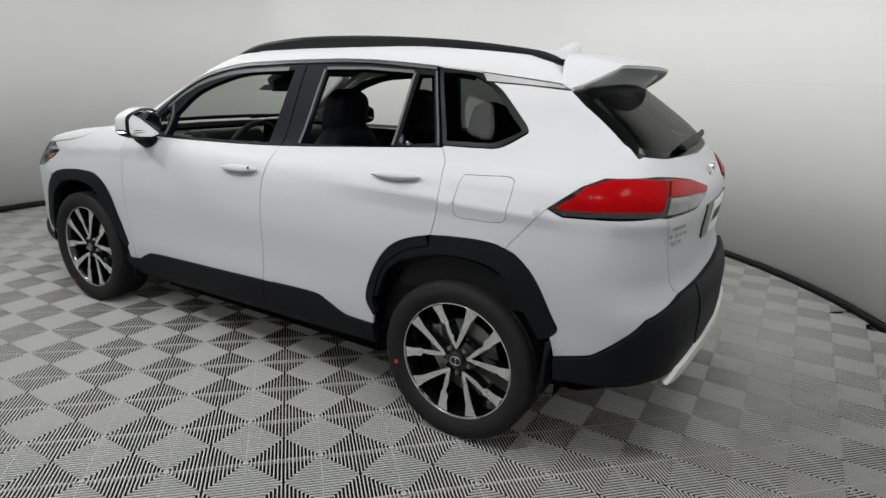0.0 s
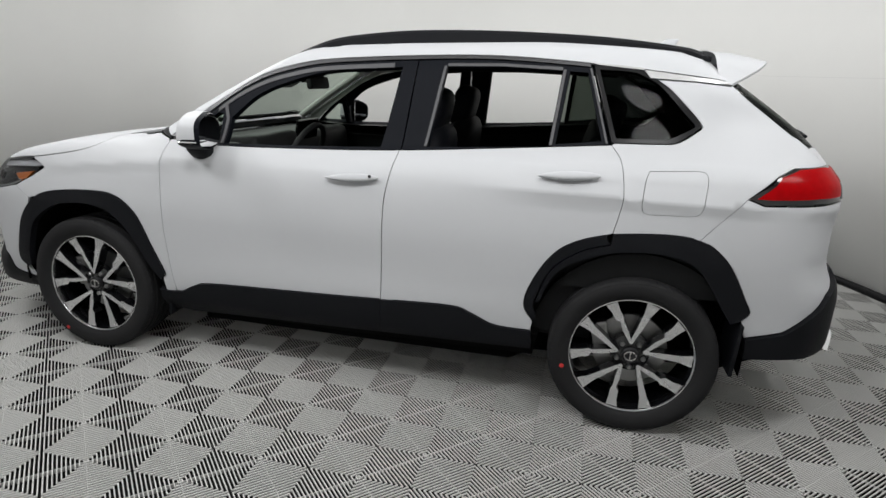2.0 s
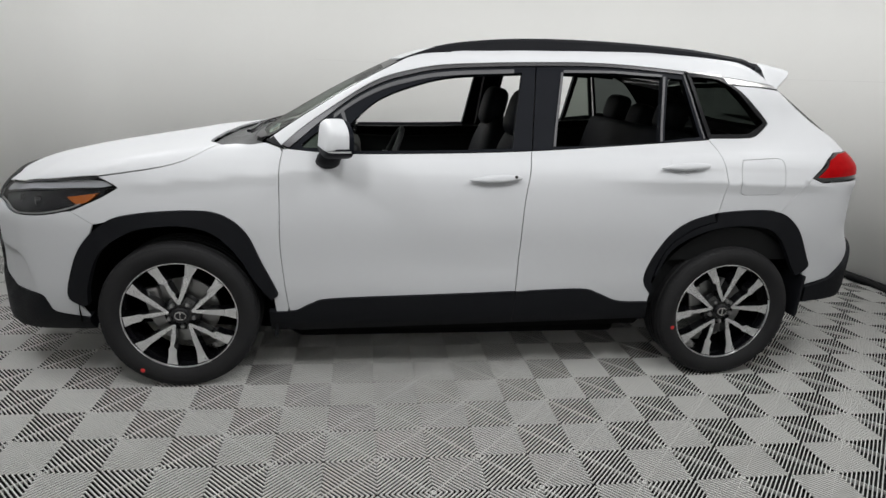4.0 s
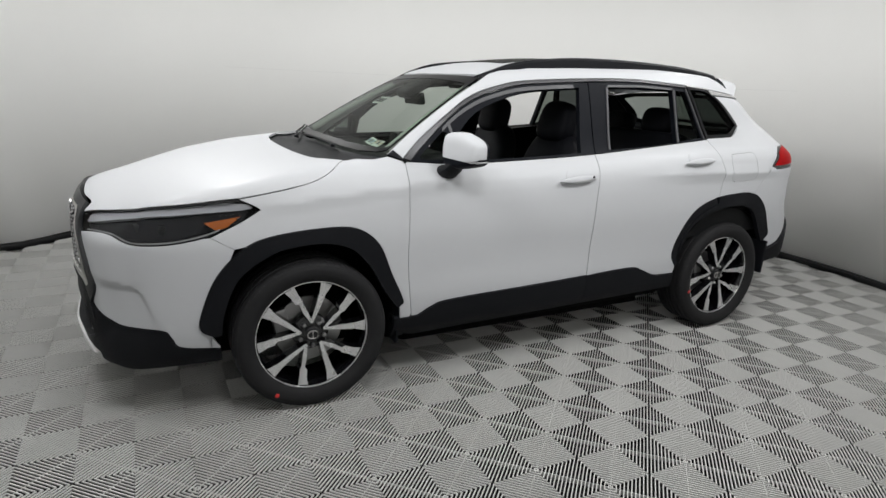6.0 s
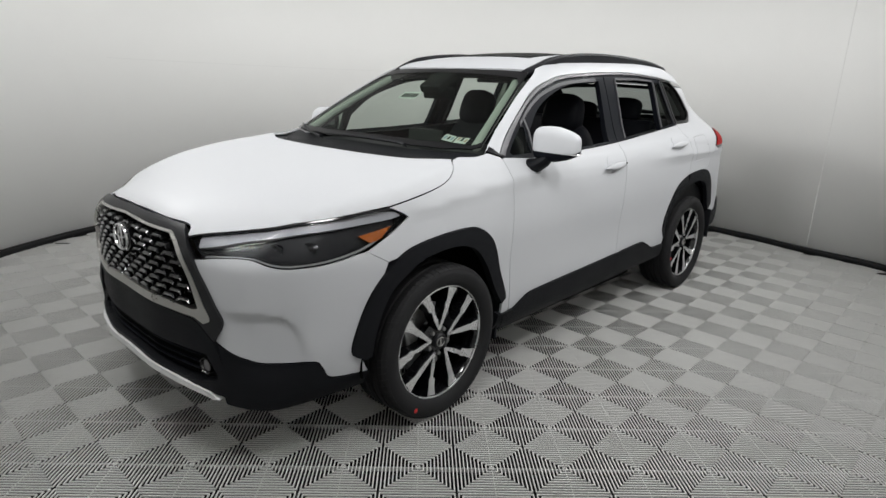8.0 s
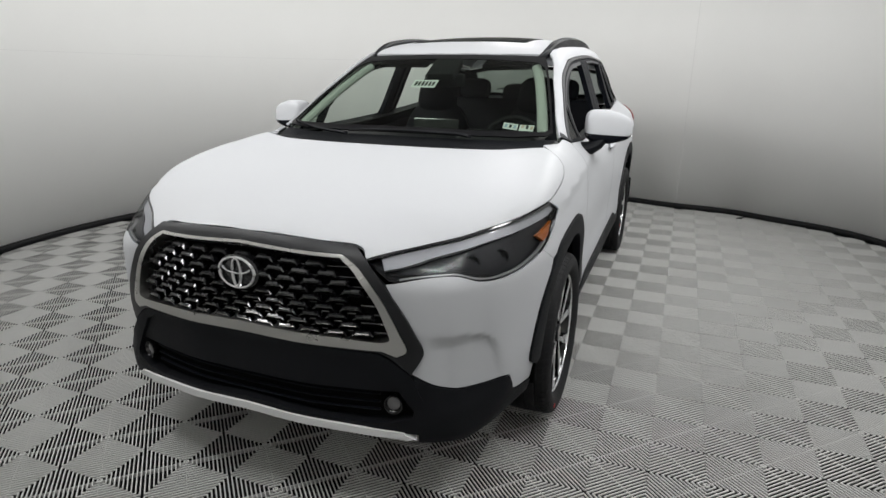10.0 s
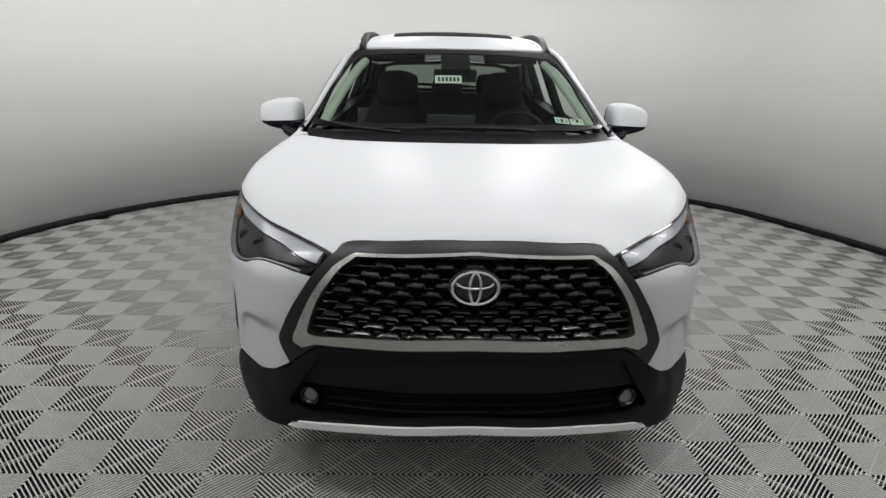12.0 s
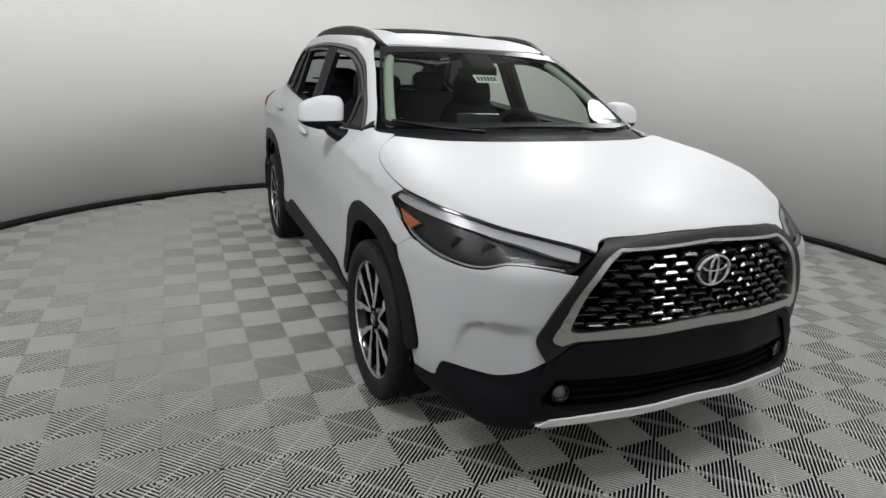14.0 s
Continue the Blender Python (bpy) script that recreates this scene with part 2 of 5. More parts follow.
# unseen round lamps, added high along the walkway, shining across at the far wall
spots = []
for angle, watts in LAMPS:
    a = radians(angle)
    x, y = 3.0 * math.cos(a), 3.0 * math.sin(a)
    spots.append(((ROOM_X + x, ROOM_Y + y, 3.05), (ROOM_X - 1.15 * x, ROOM_Y - 1.15 * y, .5), .6, watts))
for at, aim, size, watts in spots:
    m = look(at, aim)
    lamp = bpy.data.lights.new("round_light", "AREA")
    lamp.shape, lamp.size, lamp.energy, lamp.color, lamp.spread = "DISK", size, watts, (1, 1, 1), radians(168)
    new("round_light", lamp).matrix_world = m
    dish = thing("round_lamp", "added round lamp in a black dish, out of view", "lamp", group="round lamps about the booth")
    dish.matrix_world = m
    r = size / 2
    part("housing", spin(bmesh.new(), [(.02, .0), (.02, r + .02), (-.02, r + .03), (.01, r + .04), (.10, r * .5), (.12, 0)], 40, "z"), SKIRTING, dish, "black lamp dish", smooth=True)
    top = m @ Vector((0, 0, .1))
    part("hanger", tube(bmesh.new(), [m.inverted() @ top, m.inverted() @ Vector((top.x, top.y, CEILING))], .014, 8), SKIRTING, dish, "black hanger rod")
# ---- the car's skin: four smooth bounding surfaces, blended where they meet ----
def curve(*knots):
    """A smooth curve through (place, value) pairs that never overshoots them."""
    k = sorted(knots)
    xs, ys = np.array([a for a, _ in k], float), np.array([b for _, b in k], float)
    h, s = np.diff(xs), np.diff(ys) / np.diff(xs)
    m = np.zeros(len(xs))
    for i in range(1, len(xs) - 1):
        if s[i - 1] * s[i] > 0:
            w1, w2 = 2 * h[i] + h[i - 1], h[i] + 2 * h[i - 1]
            m[i] = (w1 + w2) / (w1 / s[i - 1] + w2 / s[i])
    m[0], m[-1] = s[0], s[-1]

    def at(x):
        x = np.asarray(x, float)
        i = np.clip(np.searchsorted(xs, x) - 1, 0, len(xs) - 2)
        t = np.clip((x - xs[i]) / h[i], -0.5, 1.5)
        return ys[i] * (1 + 2 * t) * (1 - t) ** 2 + m[i] * h[i] * t * (1 - t) ** 2 + ys[i + 1] * t * t * (3 - 2 * t) + m[i + 1] * h[i] * t * t * (t - 1)
    return at


def ease(a, b, x):
    t = np.clip((np.asarray(x, float) - a) / (b - a), 0, 1)
    return t * t * (3 - 2 * t)


SECTION = curve((.14, .70), (.20, .76), (.26, .81), (.33, .856), (.42, .872), (.50, .877), (.57, .878), (.66, .882), (.78, .886), (.90, .882), (.97, .874),
                (1.02, .860), (1.06, .835), (1.10, .796), (1.14, .768), (1.20, .740), (1.30, .702), (1.40, .664), (1.48, .630), (1.54, .590), (1.60, .52))
BELT = curve((2.3, -.010), (.9, -.008), (.2, -.006), (-.27, .004), (-.7, .020), (-1.15, .042), (-1.5, .056), (-2.3, .07))
REAR_TAPER = curve((2.3, 0), (-1.1, 0), (-1.3, .012), (-1.47, .040), (-1.6, .080), (-1.8, .13), (-2.1, .2))
FRONT_TAPER = curve((-2.3, 0), (.9, 0), (1.3, .005), (1.6, .011), (1.9, .036), (2.2, .10))
LOW_TAPER = curve((-2.3, .05), (-2.0, .03), (-1.8, .012), (-1.5, 0), (1.4, 0), (1.7, .008), (1.9, .028), (2.2, .07))
NOSE = curve((0, 2.285), (.2, 2.275), (.4, 2.238), (.5, 2.212), (.6, 2.178), (.7, 2.12), (.78, 2.03), (.83, 1.965), (.86, 1.88), (.88, 1.77), (.91, 1.42), (.95, 1.0))
NOSE_LEAN = curve((.14, -.25), (.20, -.11), (.25, -.035), (.29, -.004), (.36, .0), (.45, 0), (.60, -.004), (.66, .0), (.80, 0), (.88, -.014), (.93, -.032), (.97, -.062), (1.02, -.16), (1.3, -1.0))
TAIL = curve((.14, -1.95), (.25, -2.08), (.34, -2.135), (.43, -2.158), (.60, -2.158), (.66, -2.148), (.72, -2.122), (.78, -2.106), (.90, -2.104), (1.00, -2.112), (1.06, -2.102), (1.13, -2.048),
             (1.20, -1.985), (1.28, -1.905), (1.36, -1.80), (1.44, -1.685), (1.52, -1.57), (1.64, -1.40))
TAIL_ROUND = curve((0, 0), (.3, .012), (.5, .035), (.6, .055), (.7, .095), (.78, .155), (.83, .215), (.86, .28), (.89, .40), (.97, 1.2))
TOP = curve((2.32, .62), (2.29, .85), (2.26, .915), (2.20, .950), (2.05, .985), (1.9, 1.008), (1.7, 1.034), (1.5, 1.058), (1.3, 1.083), (1.15, 1.104), (1.06, 1.122),
            (.94, 1.195), (.68, 1.352), (.45, 1.474), (.30, 1.541), (.20, 1.572), (.0, 1.606), (-.3, 1.629), (-.7, 1.632), (-1.1, 1.617), (-1.5, 1.585), (-1.7, 1.556), (-2.3, 1.40))
TOP_DROP = curve((2.3, .22), (2.1, .155), (1.9, .060), (1.6, .018), (1.35, .002), (1.15, .002), (1.05, .02), (.9, .06), (.6, .06), (.3, .05), (.1, .062), (-.5, .068), (-1.7, .075))
CREASE = curve((.30, .83), (.44, .818), (.52, .806), (.58, .790), (.615, .762), (.635, .715), (.65, .64), (.75, .45))


def half_width(x, z):
    zs = z - BELT(x) * ease(.72, 1.05, z)
    arch = (.010 * np.exp(-((x - 1.32) / .42) ** 2) + .006 * np.exp(-((x + 1.32) / .42) ** 2)) * ease(1.0, .75, z)
    waist = -.007 * np.exp(-((x) / .65) ** 2) * np.exp(-((z - .62) / .13) ** 2)
    crest = .014 * np.maximum(0, 1 - np.abs(z - 1.000) / .055) ** 1.2 * ease(-.45, -1.05, x) * ease(-1.85, -1.6, x)
    shoulder = .008 * np.maximum(0, 1 - np.abs(z - .955 - .10 * (1.35 - x)) / .05) ** 1.2 * ease(1.62, 1.35, x) * ease(.30, .80, x)
    return crest + shoulder + SECTION(zs) - REAR_TAPER(x) * ease(1.05, 1.35, z) - FRONT_TAPER(x) * ease(.75, .95, z) - LOW_TAPER(x) + arch + waist


def inside(p):
    """Above 0 within the body, about the depth in metres."""
    x, y, z = p[..., 0], np.abs(p[..., 1]), p[..., 2]
    w = half_width(x, z)
    nose = NOSE(y) + NOSE_LEAN(z) - ease(.78, .98, z) * 0.95 * np.maximum(0, y - .40) ** 2
    nose = nose - .022 * ease(.030, -.006, y - CREASE(z)) * ease(.645, .595, z) * ease(.62, .70, y) * ease(.36, .44, z)
    tail = TAIL(z) + TAIL_ROUND(y * .86 / np.maximum(half_width(-1.6 + 0 * z, z), .3)) * (1 - .6 * ease(1.02, 1.25, z))
    top = TOP(x) - TOP_DROP(x) * (y / .75) ** 2.2
    d = np.stack([w - y, (nose - x) * .9, (x - tail) * .8, (top - z) * .9])
    k = 0.022
    low = d.min(0)
    return low - k * np.log(np.exp(-(d - low) / k).sum(0))


def lay(start, way, far=2.6, rounds=34):
    """From points within the body along a way, the place where the skin lies."""
    start, way = np.asarray(start, float), np.asarray(way, float)
    a, b = np.zeros(start.shape[:-1]), np.full(start.shape[:-1], far)
    for _ in range(rounds):
        m = (a + b) / 2
        hit = inside(start + m[..., None] * way) > 0
        a, b = np.where(hit, m, a), np.where(hit, b, m)
    return start + a[..., None] * way


def outward(p):
    e = 4e-3
    g = np.stack([inside(p + e * v) - inside(p - e * v) for v in np.eye(3)], -1)
    return -g / np.maximum(np.linalg.norm(g, axis=-1, keepdims=True), 1e-9)


def v3(*a):
    return np.array(a, float)


# Ways to look at the skin: where rays start, the two axes of the drawing, and the way they go.
SIDE = (v3(0, 0, 0), v3(1, 0, 0), v3(0, 0, 1), v3(0, 1, 0))
ABOVE = (v3(0, 0, .72), v3(1, 0, 0), v3(0, 1, 0), v3(0, 0, 1))
FRONT = (v3(1, 0, 0), v3(0, 1, 0), v3(0, 0, 1), v3(1, 0, 0))
BACK = (v3(-1, 0, 0), v3(0, 1, 0), v3(0, 0, 1), v3(-1, 0, 0))
CORNER = (v3(.6, 0, 0), v3(-.643, .766, 0), v3(0, 0, 1), v3(.766, .643, 0))
TAIL_CORNER = (v3(-.6, 0, 0), v3(.643, .766, 0), v3(0, 0, 1), v3(-.766, .643, 0))


def bend(points, n=6):
    """A smooth line through points."""
    p = [np.array(q, float) for q in points]
    p = [2 * p[0] - p[1]] + p + [2 * p[-1] - p[-2]]
    out = []
    for i in range(1, len(p) - 2):
        for k in range(n):
            t = k / n
            out.append(tuple(.5 * (2 * p[i] + (p[i + 1] - p[i - 1]) * t + (2 * p[i - 1] - 5 * p[i] + 4 * p[i + 1] - p[i + 2]) * t * t + (3 * p[i] - p[i - 1] - 3 * p[i + 1] + p[i + 2]) * t ** 3)))
    return out + [tuple(p[-2])]


def both(points):
    """A half outline, from the middle outwards and back to the middle, made whole."""
    return list(points) + [(-a, b) for a, b in reversed(points) if abs(a) > 1e-6]


def settle(p):
    """A point near the skin, moved onto it."""
    p = v3(*p)
    for _ in range(8):
        p = p + outward(p) * inside(p)
    return p


def drawn(view, points):
    base, u, v, _ = view
    points = [p if len(p) == 2 else settle(p) for p in points]
    return np.array([p if len(p) == 2 else (float((v3(*p) - base) @ u), float((v3(*p) - base) @ v)) for p in points], float)


def dense(loop, step):
    out = []
    for a, b in zip(loop, np.roll(loop, -1, 0)):
        n = max(1, math.ceil(np.linalg.norm(b - a) / step))
        out += [a + (b - a) * k / n for k in range(n)]
    return np.array(out)


def shrunk(loop, gap):
    area = np.sum(loop[:, 0] * np.roll(loop[:, 1], -1) - np.roll(loop[:, 0], -1) * loop[:, 1])
    d = np.roll(loop, -1, 0) - np.roll(loop, 1, 0)
    nrm = np.stack([-d[:, 1], d[:, 0]], 1) / np.maximum(np.linalg.norm(d, axis=1, keepdims=True), 1e-9)
    return loop + nrm * gap * np.sign(area)


def within(loop, p):
    a, b = loop, np.roll(loop, -1, 0)
    x, y = p[:, 0:1], p[:, 1:2]
    cross = ((a[:, 1] > y) != (b[:, 1] > y)) & (x < (b[:, 0] - a[:, 0]) * (y - a[:, 1]) / (b[:, 1] - a[:, 1] + 1e-12) + a[:, 0])
    return cross.sum(1) % 2 == 1


def flat_mesh(loops, step):
    """Triangles that fill the first loop less the others."""
    from mathutils.geometry import delaunay_2d_cdt
    lo, hi = loops[0].min(0), loops[0].max(0)
    gx, gy = np.meshgrid(np.arange(lo[0], hi[0], step), np.arange(lo[1], hi[1], step))
    gx = gx + (np.arange(gx.shape[0]) % 2)[:, None] * step / 2
    pts = np.stack([gx.ravel(), gy.ravel()], 1)
    keep = within(loops[0], pts)
    for h in loops[1:]:
        keep &= ~within(h, pts)
    pts = pts[keep]
    rim = np.concatenate(loops)
    if len(pts):
        pts = pts[np.sqrt(((pts[:, None] - rim[None]) ** 2).sum(-1)).min(1) > step * .45]
    edges, n = [], 0
    for h in loops:
        edges += [(n + i, n + (i + 1) % len(h)) for i in range(len(h))]
        n += len(h)
    co, _, tri, _, _, _ = delaunay_2d_cdt([Vector(p) for p in np.concatenate([rim, pts])], edges, [], 0, 1e-6)
    co = np.array([tuple(p) for p in co])
    tri = np.array([t for t in tri if len(t) == 3])
    mid = co[tri].mean(1)
    ok = within(loops[0], mid)
    for h in loops[1:]:
        ok &= ~within(h, mid)
    return co, tri[ok]


def sheet(name, view, outline, mat, parent, label="", off=0.0, deep=.012, step=.03, gap=.002, holes=(), sides=(1,), swell=0.0):
    """A panel of the skin: an outline laid on it, with its edges turned in. sides: 1 the left, -1 its mirror image on the right."""
    loops = [shrunk(dense(drawn(view, outline), step), gap)] + [dense(drawn(view, h), step) for h in holes]
    co, tri = flat_mesh(loops, step)
    base, u, v, way = view
    p = lay(base + co[:, :1] * u + co[:, 1:] * v, way)
    nrm = outward(p)
    rise = off
    if swell:
        rim = np.concatenate(loops)
        rise = off + swell * (ease(0, .03, np.sqrt(((co[:, None] - rim[None]) ** 2).sum(-1)).min(1)) - 1)[:, None]
    p = p + nrm * rise
    a, b, c = (p[tri[:, k]] for k in range(3))
    turned = (np.cross(b - a, c - a) * nrm[tri[:, 0]]).sum(1) < 0
    tri[turned] = tri[turned][:, ::-1]
    count = {}
    for t in tri:
        for i in range(3):
            e = (int(t[i]), int(t[(i + 1) % 3]))
            count[e] = 1
    border = [e for e in count if (e[1], e[0]) not in count]
    verts, norms, faces = list(p), list(nrm), [tuple(t) for t in tri]
    for i, j in border:
        side = np.cross(p[j] - p[i], nrm[i])
        side = side / max(np.linalg.norm(side), 1e-9)
        n = len(verts)
        verts += [p[i], p[j], p[j] - nrm[j] * deep, p[i] - nrm[i] * deep]
        norms += [side] * 4
        faces.append((n, n + 3, n + 2, n + 1))
    verts, norms = np.array(verts), np.array(norms)
    made = []
    for s in sides:
        f = faces if s > 0 else [t[::-1] for t in faces]
        made.append(raw(name, verts * (1, s, 1), f, mat, parent, label, normals=norms * (1, s, 1)))
    return made


def skin(x, z, off=0.0):
    """The place and the outward way of the left side at a length and a height."""
    p = lay(v3(x, 0, z), v3(0, 1, 0))
    n = outward(p)
    return Vector(p + n * off), Vector(n)


# ---- the car ----
car = thing("car", "pearl white compact crossover car with black plastic cladding, front windows open", "car")
LR = (1, -1)

DOOR_FRONT = bend([(.836, .345), (.852, .463), (.870, .657), (.869, .844), (.867, 1.031), (.858, 1.098)])
DOOR_SPLIT = bend([(-.268, 1.120), (-.250, 1.019), (-.231, .896), (-.225, .687), (-.221, .440)])
DOOR_REAR = bend([(-1.150, 1.190), (-1.193, 1.128), (-1.212, 1.016), (-1.206, .943), (-1.188, .857)])
BELT_LINE = bend([(.836, 1.100), (.582, 1.088), (.169, 1.100), (-.268, 1.120), (-.689, 1.152), (-1.150, 1.190)])
ARCH_F = bend([(1.729, .392), (1.783, .430), (1.772, .515), (1.707, .665), (1.593, .778), (1.465, .820), (1.248, .838), (1.115, .823), (1.015, .745), (.950, .598), (.888, .461), (.905, .430)])
ARCH_F_IN = bend([(.915, .420), (.984, .513), (1.053, .634), (1.147, .733), (1.264, .768), (1.400, .762), (1.500, .734), (1.623, .644), (1.685, .500), (1.700, .400)])
ARCH_R = bend([(-.905, .440), (-.862, .514), (-.886, .618), (-.958, .743), (-1.048, .812), (-1.188, .855), (-1.330, .870), (-1.440, .872), (-1.530, .856), (-1.600, .808), (-1.651, .748), (-1.712, .637), (-1.738, .584), (-1.706, .543)])
ARCH_R_IN = bend([(-1.672, .530), (-1.636, .581), (-1.519, .745), (-1.390, .790), (-1.222, .782), (-1.104, .748), (-.991, .679), (-.935, .560), (-.925, .450)])
SILL = [(.900, .362), (.808, .367)] + bend([(.800, .370), (.735, .405), (.638, .428), (.20, .445), (-.218, .460), (-.543, .470), (-.636, .446), (-.744, .403), (-.899, .398)])
CHROME_LINE = bend([(.865, 1.113), (.759, 1.203), (.610, 1.308), (.459, 1.402), (.303, 1.455), (.096, 1.492), (-.338, 1.518), (-.675, 1.523), (-1.037, 1.503), (-1.279, 1.482), (-1.549, 1.453), (-1.605, 1.432)])
HOOD_SIDE = [tuple(settle(p)) for p in bend([(1.606, .852, .969), (1.50, .856, .987), (1.381, .853, 1.009), (1.283, .839, 1.035), (1.211, .805, 1.068), (1.133, .720, 1.103)])]
LAMP_TOP = [tuple(settle(p)) for p in bend([(2.193, .443, .880), (2.060, .582, .904), (1.945, .717, .929), (1.788, .807, .949), (1.606, .852, .969)], 4)]
LAMP_LOW = bend([(1.597, .873, .883), (1.733, .871, .826), (1.863, .853, .799), (1.975, .816, .795), (2.036, .768, .802), (2.089, .702, .828), (2.142, .628, .829), (2.187, .554, .819)])


def sill_between(a, b):
    """The upper edge of the sill cladding from one length to another."""
    return [p for p in SILL if min(a, b) < p[0] < max(a, b)]


CUP = lambda x, z: [(x + .060 * math.cos(2 * math.pi * k / 20), z + .009 + .044 * math.sin(2 * math.pi * k / 20)) for k in range(20)]

def on_side(points, n=6):
    """Points of the side view, put on the skin, with more between them."""
    out = []
    for a, b in zip(points, points[1:]):
        out += [tuple(skin(a[0] + (b[0] - a[0]) * k / n, a[1] + (b[1] - a[1]) * k / n)[0]) for k in range(n)]
    return out + [tuple(skin(*points[-1])[0])]


# a black backing puts shade into the panel gaps
LOWER = [(.87, 1.10), (.836, 1.10), (.169, 1.09), (-.268, 1.11), (-1.155, 1.18), (-1.40, 1.19), (-1.60, 1.05), (-1.55, .88)] + [(x, z + .0) for x, z in ARCH_R[::-1] if -1.52 < x] + [(-.90, .28), (0, .25), (.85, .24), (.90, .42)] + [p for p in ARCH_F[::-1] if p[0] < 1.6 and p[0] > .9] + [(1.62, .80), (1.58, .94), (1.30, 1.00), (1.13, 1.08)]
sheet("body_shell", SIDE, LOWER, DARK, car, "black backing that stands in for shade in the panel gaps", off=-.016, deep=.004, step=.05, sides=LR)

# fenders, doors and quarter panels
FENDER = [(x, z) for x, _, z in HOOD_SIDE] + [(1.0, 1.110), (.935, 1.122), (.872, 1.103)] + DOOR_FRONT[::-1][1:-2] + [(.846, .363), (.897, .363)] + [p for p in ARCH_F[::-1] if p[0] < 1.60] + [(1.637, .770), (1.725, .822)] + [(1.597, .883), (1.526, .926), (1.545, .940)]
sheet("fender", SIDE, FENDER, PAINT, car, "white front fender", sides=LR, step=.022, gap=.001)
F_DOOR = DOOR_FRONT[3:] + [p for p in BELT_LINE if -.26 < p[0] < .84] + DOOR_SPLIT + sill_between(-.221, .80)[::-1] + [(.808, .367), (.838, .366)]
front_doors = sheet("front_door", SIDE, F_DOOR, PAINT, car, "white front door, window down", sides=LR, step=.022, holes=(CUP(-.085, 1.003),))
R_DOOR = DOOR_SPLIT[::-1] + [p for p in BELT_LINE if p[0] < -.27] + DOOR_REAR + [p for p in ARCH_R[::-1] if p[0] > -1.186] + [(-.899, .398)] + sill_between(-.221, -.89)[::-1]
rear_doors = sheet("rear_door", SIDE, R_DOOR, PAINT, car, "white rear door, window down", sides=LR, step=.022, holes=(CUP(-.995, 1.066),))
QUARTER = DOOR_REAR[::-1] + bend([(-1.160, 1.196), (-1.312, 1.200), (-1.397, 1.208), (-1.469, 1.252), (-1.487, 1.276), (-1.446, 1.325), (-1.343, 1.421), (-1.284, 1.446)]) + [(-1.45, 1.440), (-1.600, 1.428), (-1.660, 1.379), (-1.745, 1.318), (-1.834, 1.250)] + bend([(-1.855, 1.240), (-1.905, 1.200), (-1.965, 1.166)]) + [(-1.985, 1.150), (-1.819, 1.142), (-1.757, 1.112), (-1.654, 1.028), (-1.503, .850)] + [p for p in ARCH_R[::-1] if -1.49 < p[0] < -1.20]
FUEL = bend([(-1.30, 1.106), (-1.40, 1.112), (-1.485, 1.116), (-1.512, 1.095), (-1.509, 1.02), (-1.502, .966), (-1.465, .948), (-1.38, .945), (-1.305, .944), (-1.283, .968), (-1.283, 1.03), (-1.290, 1.085), (-1.30, 1.106)], 4)[:-1]
quarters = sheet("quarter_panel", SIDE, QUARTER, PAINT, car, "white rear quarter panel", sides=LR[1:], step=.022, gap=.0008)
quarters += sheet("quarter_panel", SIDE, QUARTER, PAINT, car, "white rear quarter panel with the fuel door", step=.022, gap=.0008, holes=(FUEL,))
sheet("fuel_door", SIDE, FUEL, PAINT, quarters[1], "rounded square fuel door", gap=.0022, step=.02)

# front and rear bumper corners
BUMPER = on_side([(1.637, .770), (1.725, .822)]) + LAMP_LOW[7:] + [tuple(lay(v3(1, y, z), v3(1, 0, 0))) for y, z in bend([(.513, .812), (.560, .732), (.600, .655), (.621, .592), (.588, .522)])] + bend([(2.176, .600, .515), (2.140, .671, .470), (2.092, .730, .447), (2.02, .785, .440), (1.919, .831, .436), (1.889, .838, .400), (1.856, .842, .355), (1.708, .852, .338)]) + on_side([p for p in ARCH_F if p[0] > 1.645 and p[1] > .393], 1)
sheet("bumper_corner", CORNER, BUMPER, PAINT, car, "white front bumper corner", sides=LR, step=.014, gap=.0008)
GATE_SEAM = bend([(.694, 1.016), (.671, .970), (.645, .880), (.626, .824), (.600, .752), (.560, .708)])
TAIL_BUMPER = on_side([(-1.503, .850), (-1.654, 1.028)]) + [(-1.714, .870, 1.004), (-1.902, .851, 1.018), (-2.010, .720, 1.020)] + [tuple(lay(v3(-1, y, z), v3(-1, 0, 0))) for y, z in GATE_SEAM] + [(-2.022, .768, .659), (-1.950, .825, .585), (-1.868, .859, .515), (-1.733, .872, .478)] + on_side([p for p in ARCH_R[::-1] if p[0] < -1.53 and p[1] > .545], 1)
sheet("rear_bumper_corner", TAIL_CORNER, TAIL_BUMPER, PAINT, car, "white rear bumper corner", sides=LR, step=.022, gap=.0008)

